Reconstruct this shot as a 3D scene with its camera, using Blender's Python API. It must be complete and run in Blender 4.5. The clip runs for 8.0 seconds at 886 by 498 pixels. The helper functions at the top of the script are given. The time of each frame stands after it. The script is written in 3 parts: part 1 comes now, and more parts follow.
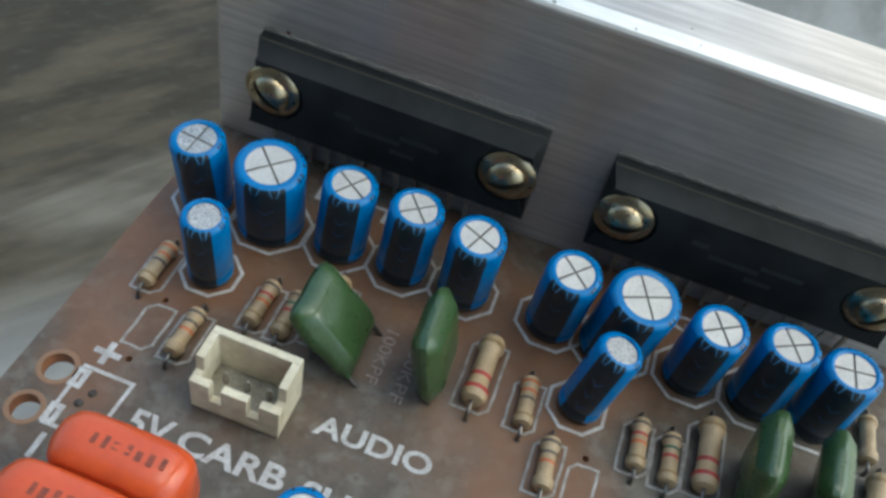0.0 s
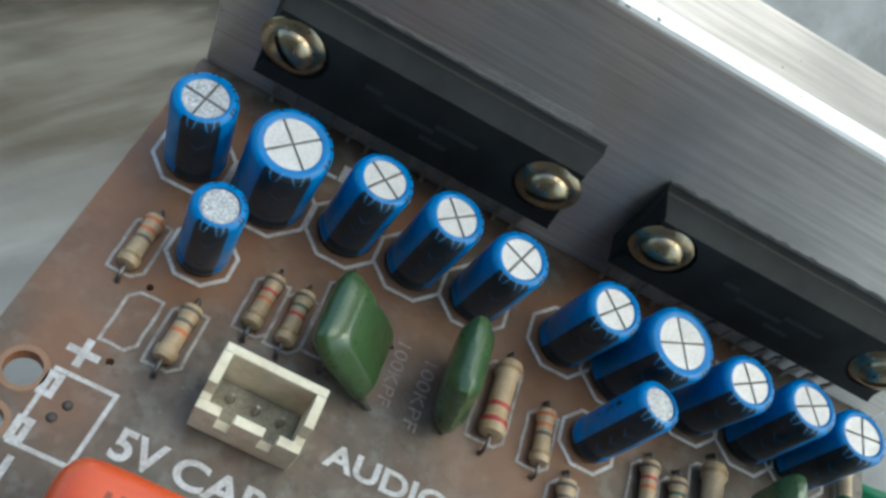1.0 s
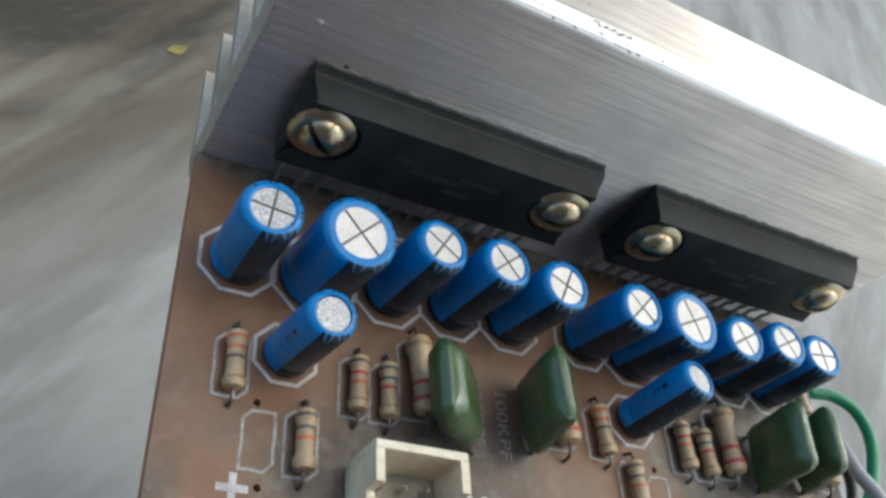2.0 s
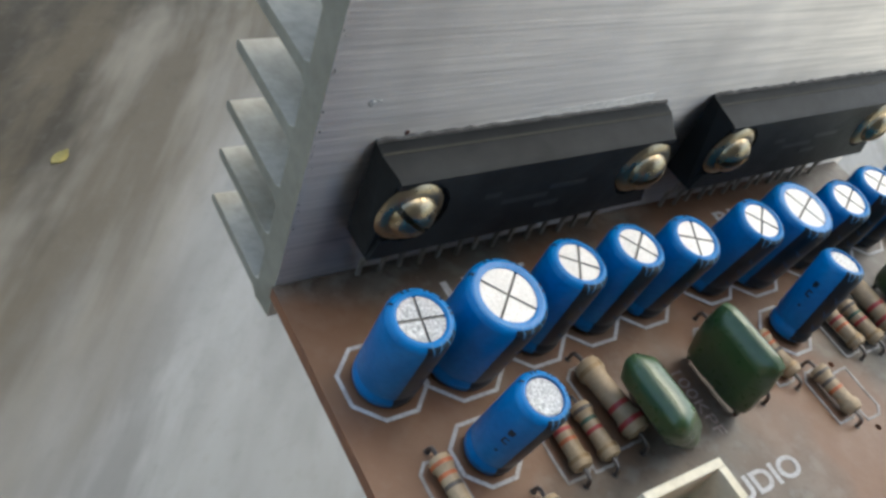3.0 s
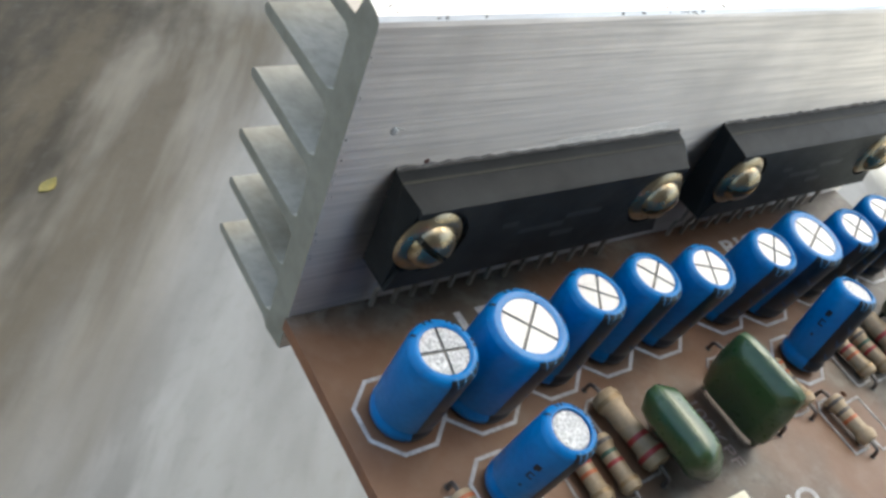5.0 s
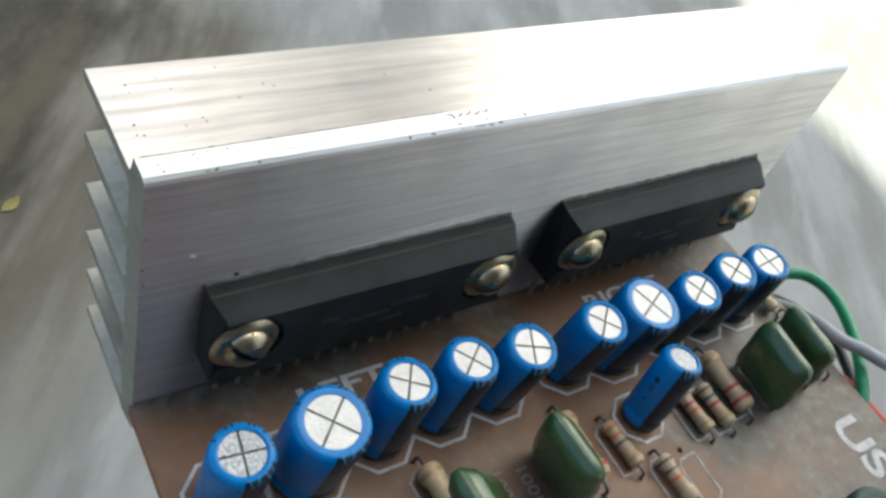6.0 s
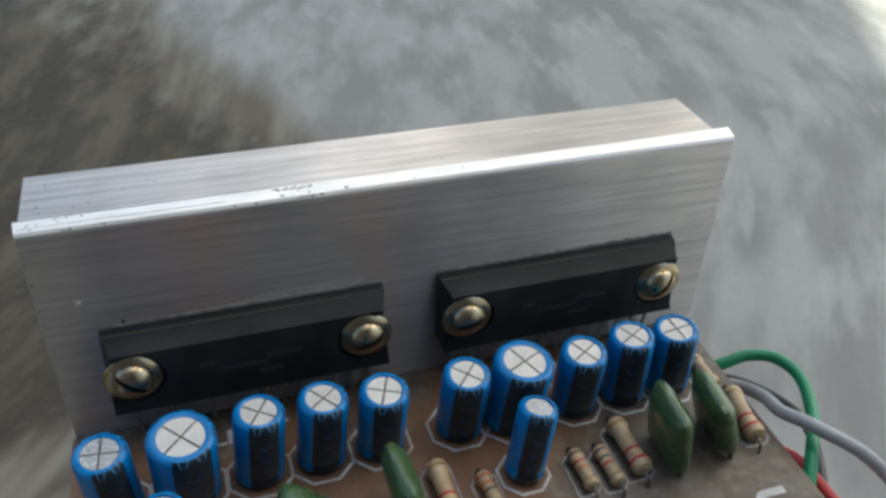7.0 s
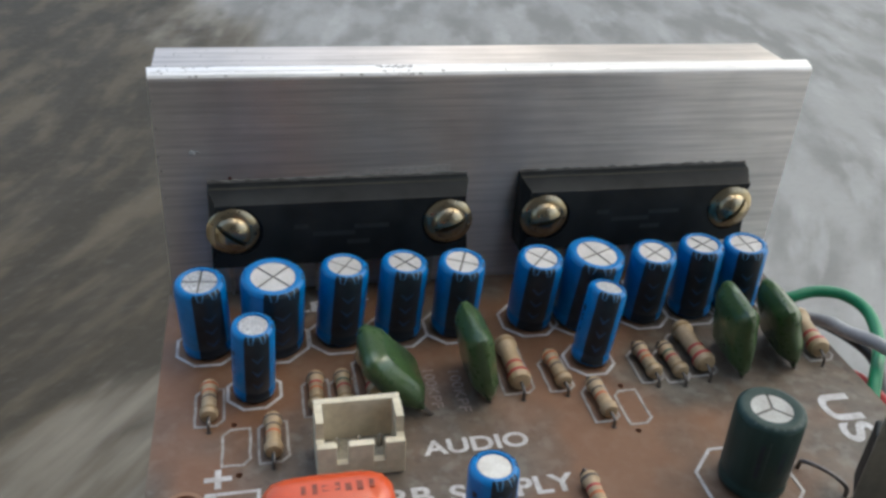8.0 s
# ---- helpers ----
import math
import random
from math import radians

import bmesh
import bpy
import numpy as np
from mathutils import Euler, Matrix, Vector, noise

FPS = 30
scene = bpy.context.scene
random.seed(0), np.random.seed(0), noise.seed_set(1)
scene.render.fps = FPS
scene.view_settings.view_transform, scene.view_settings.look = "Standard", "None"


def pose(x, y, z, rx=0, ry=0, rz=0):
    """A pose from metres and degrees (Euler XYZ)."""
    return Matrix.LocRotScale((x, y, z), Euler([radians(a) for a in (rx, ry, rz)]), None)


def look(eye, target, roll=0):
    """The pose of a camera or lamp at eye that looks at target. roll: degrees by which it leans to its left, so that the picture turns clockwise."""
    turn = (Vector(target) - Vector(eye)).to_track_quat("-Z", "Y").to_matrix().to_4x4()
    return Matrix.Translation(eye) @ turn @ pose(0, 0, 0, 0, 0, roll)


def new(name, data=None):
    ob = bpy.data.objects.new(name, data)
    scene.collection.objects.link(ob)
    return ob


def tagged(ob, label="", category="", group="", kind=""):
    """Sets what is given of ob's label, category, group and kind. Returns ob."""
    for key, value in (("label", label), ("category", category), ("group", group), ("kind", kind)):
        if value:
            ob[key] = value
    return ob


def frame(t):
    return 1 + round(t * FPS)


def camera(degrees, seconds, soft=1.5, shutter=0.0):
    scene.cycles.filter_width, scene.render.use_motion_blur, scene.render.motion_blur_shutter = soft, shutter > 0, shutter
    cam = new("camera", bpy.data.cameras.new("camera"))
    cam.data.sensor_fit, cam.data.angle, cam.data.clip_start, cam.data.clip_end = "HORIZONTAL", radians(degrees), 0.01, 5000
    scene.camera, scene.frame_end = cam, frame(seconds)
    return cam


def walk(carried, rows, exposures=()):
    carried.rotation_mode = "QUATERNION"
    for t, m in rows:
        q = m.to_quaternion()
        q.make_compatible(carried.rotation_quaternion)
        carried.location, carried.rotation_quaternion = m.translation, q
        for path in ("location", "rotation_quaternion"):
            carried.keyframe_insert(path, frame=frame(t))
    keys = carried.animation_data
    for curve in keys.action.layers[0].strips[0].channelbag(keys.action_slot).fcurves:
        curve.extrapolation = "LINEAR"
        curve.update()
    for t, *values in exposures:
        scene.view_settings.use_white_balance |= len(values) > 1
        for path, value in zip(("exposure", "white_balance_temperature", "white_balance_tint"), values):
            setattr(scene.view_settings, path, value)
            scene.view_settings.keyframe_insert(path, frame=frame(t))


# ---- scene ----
import itertools

cam = camera(54.2, 8.0, soft=3.0)
# seconds, eye in metres, heading to the left of +y, tilt up, lean
PATH = [
    (0, 0.04576, -0.08090, 0.08319, 7.98, -48.29, 14.38),
    (0.2, 0.04342, -0.07691, 0.07891, 7.90, -49.35, 14.39),
    (0.5, 0.03988, -0.07283, 0.07609, 5.31, -51.03, 16.87),
    (0.8, 0.03199, -0.06978, 0.07703, -1.30, -51.76, 24.42),
    (1, 0.02011, -0.06985, 0.07811, -13.12, -51.16, 38.05),
    (1.2, 0.01226, -0.07110, 0.07855, -19.45, -48.19, 45.42),
    (2.3, -0.02450, -0.06266, 0.06997, -41.46, -43.63, 37.50),
    (2.5, -0.03003, -0.05451, 0.06443, -45.01, -44.22, 34.99),
    (2.7, -0.03310, -0.04919, 0.06913, -46.01, -44.51, 29.86),
    (3, -0.03103, -0.04725, 0.06698, -47.39, -43.92, 24.42),
    (3.5, -0.03178, -0.04738, 0.06598, -46.44, -42.88, 22.63),
    (4, -0.03026, -0.04669, 0.06295, -45.93, -43.24, 22.28),
    (5.3, -0.03388, -0.04253, 0.06760, -49.61, -40.69, 26.34),
    (5.5, -0.03032, -0.03951, 0.07392, -51.51, -41.18, 27.86),
    (5.8, -0.02401, -0.04430, 0.08392, -49.89, -43.47, 26.15),
    (6, -0.01710, -0.04829, 0.08567, -47.39, -45.02, 23.57),
    (6.3, -0.00556, -0.05940, 0.09324, -35.94, -46.20, 15.26),
    (6.5, 0.00206, -0.06720, 0.09902, -31.07, -44.32, 11.30),
    (6.8, 0.01456, -0.08069, 0.09780, -23.22, -40.85, 5.35),
    (7, 0.02043, -0.09202, 0.09222, -19.15, -35.73, 2.33),
    (7.2, 0.01827, -0.10098, 0.08753, -16.85, -32.51, 2.20),
    (7.5, 0.01639, -0.11383, 0.07496, -12.47, -29.56, 1.95),
    (8, 0.01359, -0.11180, 0.07423, -13.69, -30.93, 3.92),
]


def aim(x, y, z, yaw, pitch, roll):
    a, b = radians(yaw), radians(pitch)
    return look((x, y, z), (x - math.sin(a) * math.cos(b), y + math.cos(a) * math.cos(b), z + math.sin(b)), roll)


walk(cam, [(t, aim(*row)) for t, *row in PATH],
     exposures=[(0.0, 1.26, 5980, -7), (1.2, 1.42, 5980, -8), (2.3, 1.42, 6300, 0), (4.0, 1.58, 6300, 0), (5.3, 1.62, 6400, 0), (6.0, 1.38, 6230, -3),
                (6.5, 1.2, 6000, -6), (7.0, 1.04, 6250, -2), (8.0, 1.26, 6380, 1)])

# ---- light: sky and sun; an added awning shades the board, sunlit paving beyond ----
SUN_EL, SUN_AZ = 58.0, 20.0  # elevation, and degrees from +x towards +y
world = bpy.data.worlds.new("sky")
scene.world = world
world.use_nodes = True
wn = world.node_tree
sky = wn.nodes.new("ShaderNodeTexSky")
sky.sky_type, sky.sun_disc = "NISHITA", False
sky.sun_elevation, sky.sun_rotation = radians(SUN_EL), radians(90 - SUN_AZ)
sky.air_density, sky.dust_density = 1.0, 5.0
wn.links.new(sky.outputs[0], wn.nodes["Background"].inputs[0])
wn.nodes["Background"].inputs[1].default_value = 0.15
lamp = bpy.data.lights.new("sun", "SUN")
lamp.energy, lamp.angle, lamp.color = 4.6, radians(0.5), (1.0, 0.93, 0.82)
sun = new("sun", lamp)
d = Vector((math.cos(radians(SUN_EL)) * math.cos(radians(SUN_AZ)), math.cos(radians(SUN_EL)) * math.sin(radians(SUN_AZ)), math.sin(radians(SUN_EL))))
sun.matrix_world = look(d * 5, (0, 0, 0))


# ---- materials ----
def mat(name, base, rough=0.5, metal=0.0, dark=None, scale=300.0, amount=1.0, fine=0.15, bump=0.0, bump_scale=2000.0,
        stretch=(1, 1, 1), spec=0.5, coat=0.0, island=0.0, rough_var=0.1, obj=0.0, dust=None, blotch=None):
    """Base colour mottled towards dark at two scales, with fine relief; coordinates in metres."""
    m = bpy.data.materials.new(name)
    m.use_nodes = True
    t = m.node_tree
    p = t.nodes["Principled BSDF"]
    co = t.nodes.new("ShaderNodeTexCoord")
    mp = t.nodes.new("ShaderNodeMapping")
    mp.inputs["Scale"].default_value = stretch
    t.links.new(co.outputs["Object"], mp.inputs["Vector"])

    def noise_node(s, detail=4.0):
        n = t.nodes.new("ShaderNodeTexNoise")
        n.inputs["Scale"].default_value, n.inputs["Detail"].default_value = s, detail
        t.links.new(mp.outputs[0], n.inputs["Vector"])
        return n.outputs["Fac"]

    def mixed(fac, a, b):
        n = t.nodes.new("ShaderNodeMix")
        n.data_type = "RGBA"
        for src, k in ((fac, 0), (a, 6), (b, 7)):
            if isinstance(src, bpy.types.NodeSocket):
                t.links.new(src, n.inputs[k])
            else:
                n.inputs[k].default_value = src if k == 0 else (*src, 1)
        return n.outputs[2]

    def ramp(src, lo, hi, top=1.0):
        n = t.nodes.new("ShaderNodeMapRange")
        n.inputs[1].default_value, n.inputs[2].default_value, n.inputs[4].default_value = lo, hi, top
        t.links.new(src, n.inputs[0])
        return n.outputs[0]

    dark = dark or tuple(c * 0.7 for c in base)
    big, small = noise_node(scale), noise_node(scale * 7, 6.0)
    col = mixed(ramp(big, 0.35, 0.7, amount), base, dark)
    col = mixed(ramp(small, 0.4, 0.75, fine), col, tuple(c * 0.45 for c in dark))
    if dust:
        # pale specks and grey film of dust
        col = mixed(ramp(noise_node(scale * 2.3, 5.0), 0.5, 0.74, 0.32), col, dust)
        col = mixed(ramp(noise_node(scale * 8, 6.0), 0.5, 0.64, 0.32), col, dust)
        col = mixed(ramp(noise_node(scale * 13, 6.0), 0.56, 0.68, 0.55), col, (0.05, 0.032, 0.022))
        col = mixed(ramp(noise_node(scale * 26, 2.0), 0.68, 0.76, 0.5), col, dust)
        col = mixed(ramp(noise_node(scale * 0.45, 3.0), 0.5, 0.58, 0.75), col, (0.18, 0.08, 0.034))
    if blotch:
        # unstretched stains and hairline scratches
        n = t.nodes.new("ShaderNodeTexNoise")
        n.inputs["Scale"].default_value, n.inputs["Detail"].default_value = blotch[0], 5.0
        t.links.new(co.outputs["Object"], n.inputs["Vector"])
        col = mixed(ramp(n.outputs["Fac"], 0.45, 0.72, blotch[1]), col, blotch[2])
        col = mixed(ramp(noise_node(scale * 16, 2.0), 0.62, 0.7, 0.35), col, blotch[2])
    if obj:
        info = t.nodes.new("ShaderNodeObjectInfo")
        col = mixed(ramp(info.outputs["Random"], 0, 1, obj), col, dark)
    t.links.new(col, p.inputs["Base Color"])
    p.inputs["Metallic"].default_value = metal
    p.inputs["Specular IOR Level"].default_value = spec
    p.inputs["Coat Weight"].default_value = coat
    r = t.nodes.new("ShaderNodeMapRange")
    r.inputs[3].default_value, r.inputs[4].default_value = max(0.03, rough - rough_var), min(1, rough + rough_var)
    t.links.new(small, r.inputs[0])
    t.links.new(r.outputs[0], p.inputs["Roughness"])
    if bump:
        b = t.nodes.new("ShaderNodeBump")
        b.inputs["Strength"].default_value, b.inputs["Distance"].default_value = bump, 0.0002
        t.links.new(noise_node(bump_scale, 3.0), b.inputs["Height"])
        t.links.new(b.outputs[0], p.inputs["Normal"])
    return m


M_BOARD = mat("phenolic_board", (0.113, 0.072, 0.044), 0.5, dark=(0.08, 0.069, 0.052), scale=55, fine=0.6, bump=0.15, bump_scale=1500, dust=(0.21, 0.195, 0.165))
M_BOARD_EDGE = mat("board_edge", (0.30, 0.13, 0.06), 0.7, dark=(0.2, 0.09, 0.05), scale=400, bump=0.3)
M_SILK = mat("silkscreen_ink", (0.56, 0.555, 0.55), 0.7, dark=(0.36, 0.33, 0.31), scale=420, fine=0.55)
M_SILK_DIRTY = mat("dirty_silkscreen_ink", (0.43, 0.415, 0.395), 0.75, dark=(0.22, 0.19, 0.165), scale=520, fine=0.6)
M_SILK_FAINT = mat("worn_silkscreen_ink", (0.36, 0.30, 0.28), 0.8, dark=(0.2, 0.13, 0.1), scale=1500, fine=0.5)
M_ALU = mat("brushed_aluminium", (0.71, 0.655, 0.61), 0.46, 0.92, dark=(0.6, 0.555, 0.52), scale=230, fine=0.5, blotch=(70, 0.55, (0.38, 0.355, 0.34)), bump=0.5, bump_scale=1800, stretch=(0.03, 0.6, 1))


def brush(m, share):
    """Grooves that run along x: gloss spreads across them."""
    t = m.node_tree
    geo, cross = t.nodes.new("ShaderNodeNewGeometry"), t.nodes.new("ShaderNodeVectorMath")
    cross.operation = "CROSS_PRODUCT"
    cross.inputs[1].default_value = (1, 0, 0)
    t.links.new(geo.outputs["Normal"], cross.inputs[0])
    t.links.new(cross.outputs[0], t.nodes["Principled BSDF"].inputs["Tangent"])
    t.nodes["Principled BSDF"].inputs["Anisotropic"].default_value = share


brush(M_ALU, 0.93)
# worn edge, with the sky's glint put in as paler, less metallic colour
M_ALU_WORN_GLINT = mat("worn_edge_painted_glint", (0.84, 0.83, 0.81), 0.42, 0.45, dark=(0.7, 0.69, 0.67), scale=300, fine=0.3, bump=0.2, stretch=(0.1, 1, 1))
M_SMEAR = mat("dried_heat_paste", (0.76, 0.72, 0.68), 0.5, 0.9, dark=(0.66, 0.62, 0.58), scale=300, fine=0.4, bump=0.3)
brush(M_SMEAR, 0.9)
M_ALU_RAW = mat("sawn_aluminium", (0.40, 0.37, 0.295), 0.65, 0.25, dark=(0.30, 0.275, 0.21), scale=90, fine=0.2, bump=0.3, bump_scale=1500)
M_FIN = mat("dull_stained_aluminium", (0.50, 0.47, 0.40), 0.55, 0.35, dark=(0.30, 0.265, 0.195), scale=110, fine=0.3, bump=0.2, bump_scale=1500)
M_IC = mat("black_epoxy", (0.012, 0.013, 0.013), 0.5, spec=0.2, dark=(0.028, 0.03, 0.03), scale=150, bump=0.12, bump_scale=6000)
M_IC_INK = mat("faint_marking", (0.028, 0.03, 0.03), 0.5, scale=900)
M_BRASS = mat("yellow_zinc_screw", (0.40, 0.325, 0.21), 0.3, 1.0, dark=(0.36, 0.29, 0.19), scale=250, fine=0.05, bump=0.03, bump_scale=2500)
M_SLOT = mat("dark_slot_and_grime", (0.05, 0.045, 0.03), 0.7, scale=500)
M_BLUE = mat("blue_sleeve", (0.004, 0.185, 0.49), 0.34, dark=(0.003, 0.14, 0.39), scale=250, fine=0.25, bump=0.08, bump_scale=1500, spec=0.38)
M_STRIPE = mat("black_print_stripe", (0.007, 0.013, 0.019), 0.36, dark=(0.012, 0.024, 0.036), scale=600, fine=0.1, spec=0.4)
M_STRIPE_BLUE = mat("pale_blue_marks", (0.075, 0.24, 0.45), 0.4, scale=900)
M_STRIPE_DIM = mat("dull_blue_marks", (0.012, 0.06, 0.14), 0.4, scale=900)
M_CAN = mat("aluminium_can_top", (0.63, 0.62, 0.605), 0.5, 0.45, dark=(0.54, 0.53, 0.51), scale=500, fine=0.35, bump=0.4, bump_scale=4000, obj=0.4)
M_CAN_SPARKLE = mat("stippled_can_top", (0.72, 0.72, 0.71), 0.4, 0.6, dark=(0.5, 0.5, 0.5), scale=2500, fine=0.5, bump=1.0, bump_scale=5000, blotch=(3800, 0.6, (0.07, 0.07, 0.065)))
M_GROOVE = mat("dark_groove", (0.16, 0.15, 0.13), 0.7, dark=(0.08, 0.07, 0.06), scale=800)
M_DARKSLEEVE = mat("dark_green_sleeve", (0.012, 0.034, 0.028), 0.45, spec=0.3, dark=(0.022, 0.046, 0.04), scale=300, stretch=(4, 4, 0.3))
M_CAN_DULL = mat("dull_can_top", (0.46, 0.46, 0.43), 0.6, 0.3, dark=(0.34, 0.33, 0.3), scale=500, fine=0.35, bump=0.4, bump_scale=4000)
M_CAN_CREAM = mat("plain_can_top", (0.66, 0.64, 0.58), 0.55, 0.2, dark=(0.55, 0.52, 0.46), scale=700, fine=0.3, bump=0.2)
M_SLEEVE_INK = mat("faded_grey_green_ink", (0.035, 0.06, 0.055), 0.5, dark=(0.015, 0.035, 0.032), scale=900, fine=0.4)
M_RUST = mat("rust_spot", (0.085, 0.022, 0.014), 0.7, scale=900)
M_PASTE_OLD = mat("old_grey_paste", (0.24, 0.225, 0.205), 0.75, dark=(0.11, 0.1, 0.09), scale=500, fine=0.5, bump=0.4, bump_scale=2500)
M_NICK = mat("shallow_nick", (0.40, 0.39, 0.37), 0.5, 0.5, dark=(0.18, 0.17, 0.15), scale=900, obj=1.0)
M_LEAF = mat("yellowed_leaf", (0.15, 0.13, 0.03), 0.6, dark=(0.26, 0.2, 0.03), scale=200)
M_GREEN = mat("green_dipped_epoxy", (0.046, 0.09, 0.029), 0.3, dark=(0.034, 0.066, 0.022), scale=180, fine=0.3, bump=0.6, bump_scale=420, coat=0.3)
M_ORANGE = mat("orange_red_epoxy", (0.60, 0.085, 0.02), 0.32, dark=(0.50, 0.065, 0.02), scale=150, fine=0.15, bump=0.15, bump_scale=500, coat=0.2)
M_ORANGE_INK = mat("brown_marking", (0.16, 0.035, 0.016), 0.5, dark=(0.34, 0.06, 0.02), scale=1500)
M_CREAM_DIRTY = mat("dusty_nylon", (0.34, 0.31, 0.24), 0.8, dark=(0.2, 0.18, 0.14), scale=400, fine=0.5, bump=0.3)
M_CREAM = mat("cream_nylon", (0.71, 0.645, 0.49), 0.45, dark=(0.5, 0.43, 0.29), scale=160, fine=0.3, bump=0.1)
M_TAN = mat("tan_resistor_lacquer", (0.46, 0.335, 0.195), 0.45, dark=(0.34, 0.245, 0.14), scale=500, fine=0.35, bump=0.2, bump_scale=2000, obj=0.5)
M_RED = mat("red_band", (0.42, 0.05, 0.04), 0.45, scale=900, fine=0.35)
M_ORG = mat("orange_band", (0.55, 0.15, 0.045), 0.45, scale=900, fine=0.35)
M_BLK = mat("dark_band", (0.125, 0.095, 0.07), 0.45, scale=900, fine=0.3)
M_GRN = mat("green_band", (0.06, 0.12, 0.07), 0.45, scale=900, fine=0.3)
M_GLD = mat("gold_band", (0.33, 0.22, 0.105), 0.4, 0.3, scale=900, fine=0.3)
M_LEAD = mat("tinned_wire", (0.2, 0.185, 0.17), 0.4, 0.8, dark=(0.12, 0.1, 0.09), scale=500, fine=0.4)
M_PIN = mat("tinned_pin", (0.5, 0.47, 0.42), 0.4, 0.7, dark=(0.33, 0.29, 0.23), scale=500, fine=0.3)
M_SOLDER = mat("dark_flux", (0.05, 0.04, 0.03), 0.5, scale=800)
M_COPPER = mat("bare_ring", (0.22, 0.125, 0.065), 0.5, dark=(0.25, 0.13, 0.07), scale=500)
M_WG = mat("green_pvc", (0.01, 0.22, 0.09), 0.4, scale=200, fine=0.15)
M_WGREY = mat("grey_pvc", (0.30, 0.30, 0.31), 0.45, scale=200, fine=0.2)
M_WBLK = mat("black_pvc", (0.015, 0.015, 0.016), 0.45, scale=200)
M_WRED = mat("red_pvc", (0.55, 0.03, 0.03), 0.4, scale=200)
M_TAB = mat("dull_metal_tab", (0.30, 0.28, 0.23), 0.5, 0.7, dark=(0.22, 0.2, 0.16), scale=100, fine=0.3)
M_WOOD = mat("planed_wood", (0.32, 0.2, 0.1), 0.6, dark=(0.22, 0.13, 0.06), scale=40, stretch=(1, 8, 8), fine=0.3, bump=0.2)
M_PLASTER = mat("sun_block_plaster", (0.55, 0.53, 0.5), 0.85, dark=(0.45, 0.43, 0.4), scale=2, bump=0.2, bump_scale=60)

# kept dark so the added wall gives the heatsink little to reflect
M_SHADE_WALL = mat("dark_shade_wall", (0.072, 0.076, 0.082), 0.9, dark=(0.05, 0.052, 0.055), scale=3, bump=0.3, bump_scale=80)


def concrete():
    """Worn cement floor: grey, with pale scuffs and brown mossy stains that run in streaks."""
    m = bpy.data.materials.new("stained_cement")
    m.use_nodes = True
    t = m.node_tree
    p = t.nodes["Principled BSDF"]
    co = t.nodes.new("ShaderNodeTexCoord")

    def noise_at(scale, along=1.0, detail=4.0, rough=0.5):
        """Noise whose grain runs along the streaks when along is below 1."""
        mp = t.nodes.new("ShaderNodeMapping")
        mp.inputs["Scale"].default_value = (1, along, 1)
        t.links.new(swept.outputs[0], mp.inputs["Vector"])
        n = t.nodes.new("ShaderNodeTexNoise")
        n.inputs["Scale"].default_value, n.inputs["Detail"].default_value, n.inputs["Roughness"].default_value = scale, detail, rough
        t.links.new(mp.outputs[0], n.inputs["Vector"])
        return n.outputs["Fac"]

    def ramp(src, lo, hi, top=1.0):
        n = t.nodes.new("ShaderNodeMapRange")
        n.interpolation_type = "SMOOTHSTEP"
        n.inputs[1].default_value, n.inputs[2].default_value, n.inputs[4].default_value = lo, hi, top
        t.links.new(src, n.inputs[0])
        return n.outputs[0]

    def math_node(op, a, b):
        n = t.nodes.new("ShaderNodeMath")
        n.operation = op
        for k, v in enumerate((a, b)):
            if isinstance(v, bpy.types.NodeSocket):
                t.links.new(v, n.inputs[k])
            else:
                n.inputs[k].default_value = v
        n.inputs[2].default_value = 0.1
        return n.outputs[0]

    def mixed(fac, a, b):
        n = t.nodes.new("ShaderNodeMix")
        n.data_type = "RGBA"
        t.links.new(fac, n.inputs[0])
        for v, k in ((a, 6), (b, 7)):
            if isinstance(v, bpy.types.NodeSocket):
                t.links.new(v, n.inputs[k])
            else:
                n.inputs[k].default_value = (*v, 1)
        return n.outputs[2]

    # trowel strokes: slanting near the board, straighter further off
    xyz, swept = t.nodes.new("ShaderNodeSeparateXYZ"), t.nodes.new("ShaderNodeCombineXYZ")
    t.links.new(co.outputs["Object"], xyz.inputs[0])
    shift = math_node("ADD", math_node("MULTIPLY", math_node("SMOOTH_MIN", xyz.outputs[1], 0.22), STROKE[0]), math_node("MULTIPLY", math_node("SMOOTH_MAX", math_node("SUBTRACT", xyz.outputs[1], 0.22), 0.0), STROKE[1]))
    t.links.new(math_node("SUBTRACT", xyz.outputs[0], shift), swept.inputs[0])
    t.links.new(xyz.outputs[1], swept.inputs[1])
    base = mixed(ramp(noise_at(30, 0.4, 4.0, 0.52), 0.36, 0.64), (0.27, 0.263, 0.246), (0.176, 0.17, 0.155))
    base = mixed(ramp(noise_at(52, 0.3, 4.0, 0.54), 0.52, 0.7, 0.42), base, (0.38, 0.374, 0.354))
    # the mossy side of the floor, beyond a wandering line: first trodden brown, then dark
    x, y = xyz.outputs[0], xyz.outputs[1]
    front = math_node("MULTIPLY", math_node("SUBTRACT", math_node("SUBTRACT", y, x), 0.088), 0.75)
    bend = math_node("SUBTRACT", math_node("ADD", math_node("MULTIPLY", y, -0.38), 0.170), x)
    side = math_node("MINIMUM", front, bend)
    side = math_node("ADD", side, math_node("MULTIPLY", math_node("SUBTRACT", noise_at(24, 0.3, 5.0, 0.55), 0.5), 0.09))
    # the stain dies out some two metres off, along a ragged edge
    reach = t.nodes.new("ShaderNodeVectorMath")
    reach.operation = "LENGTH"
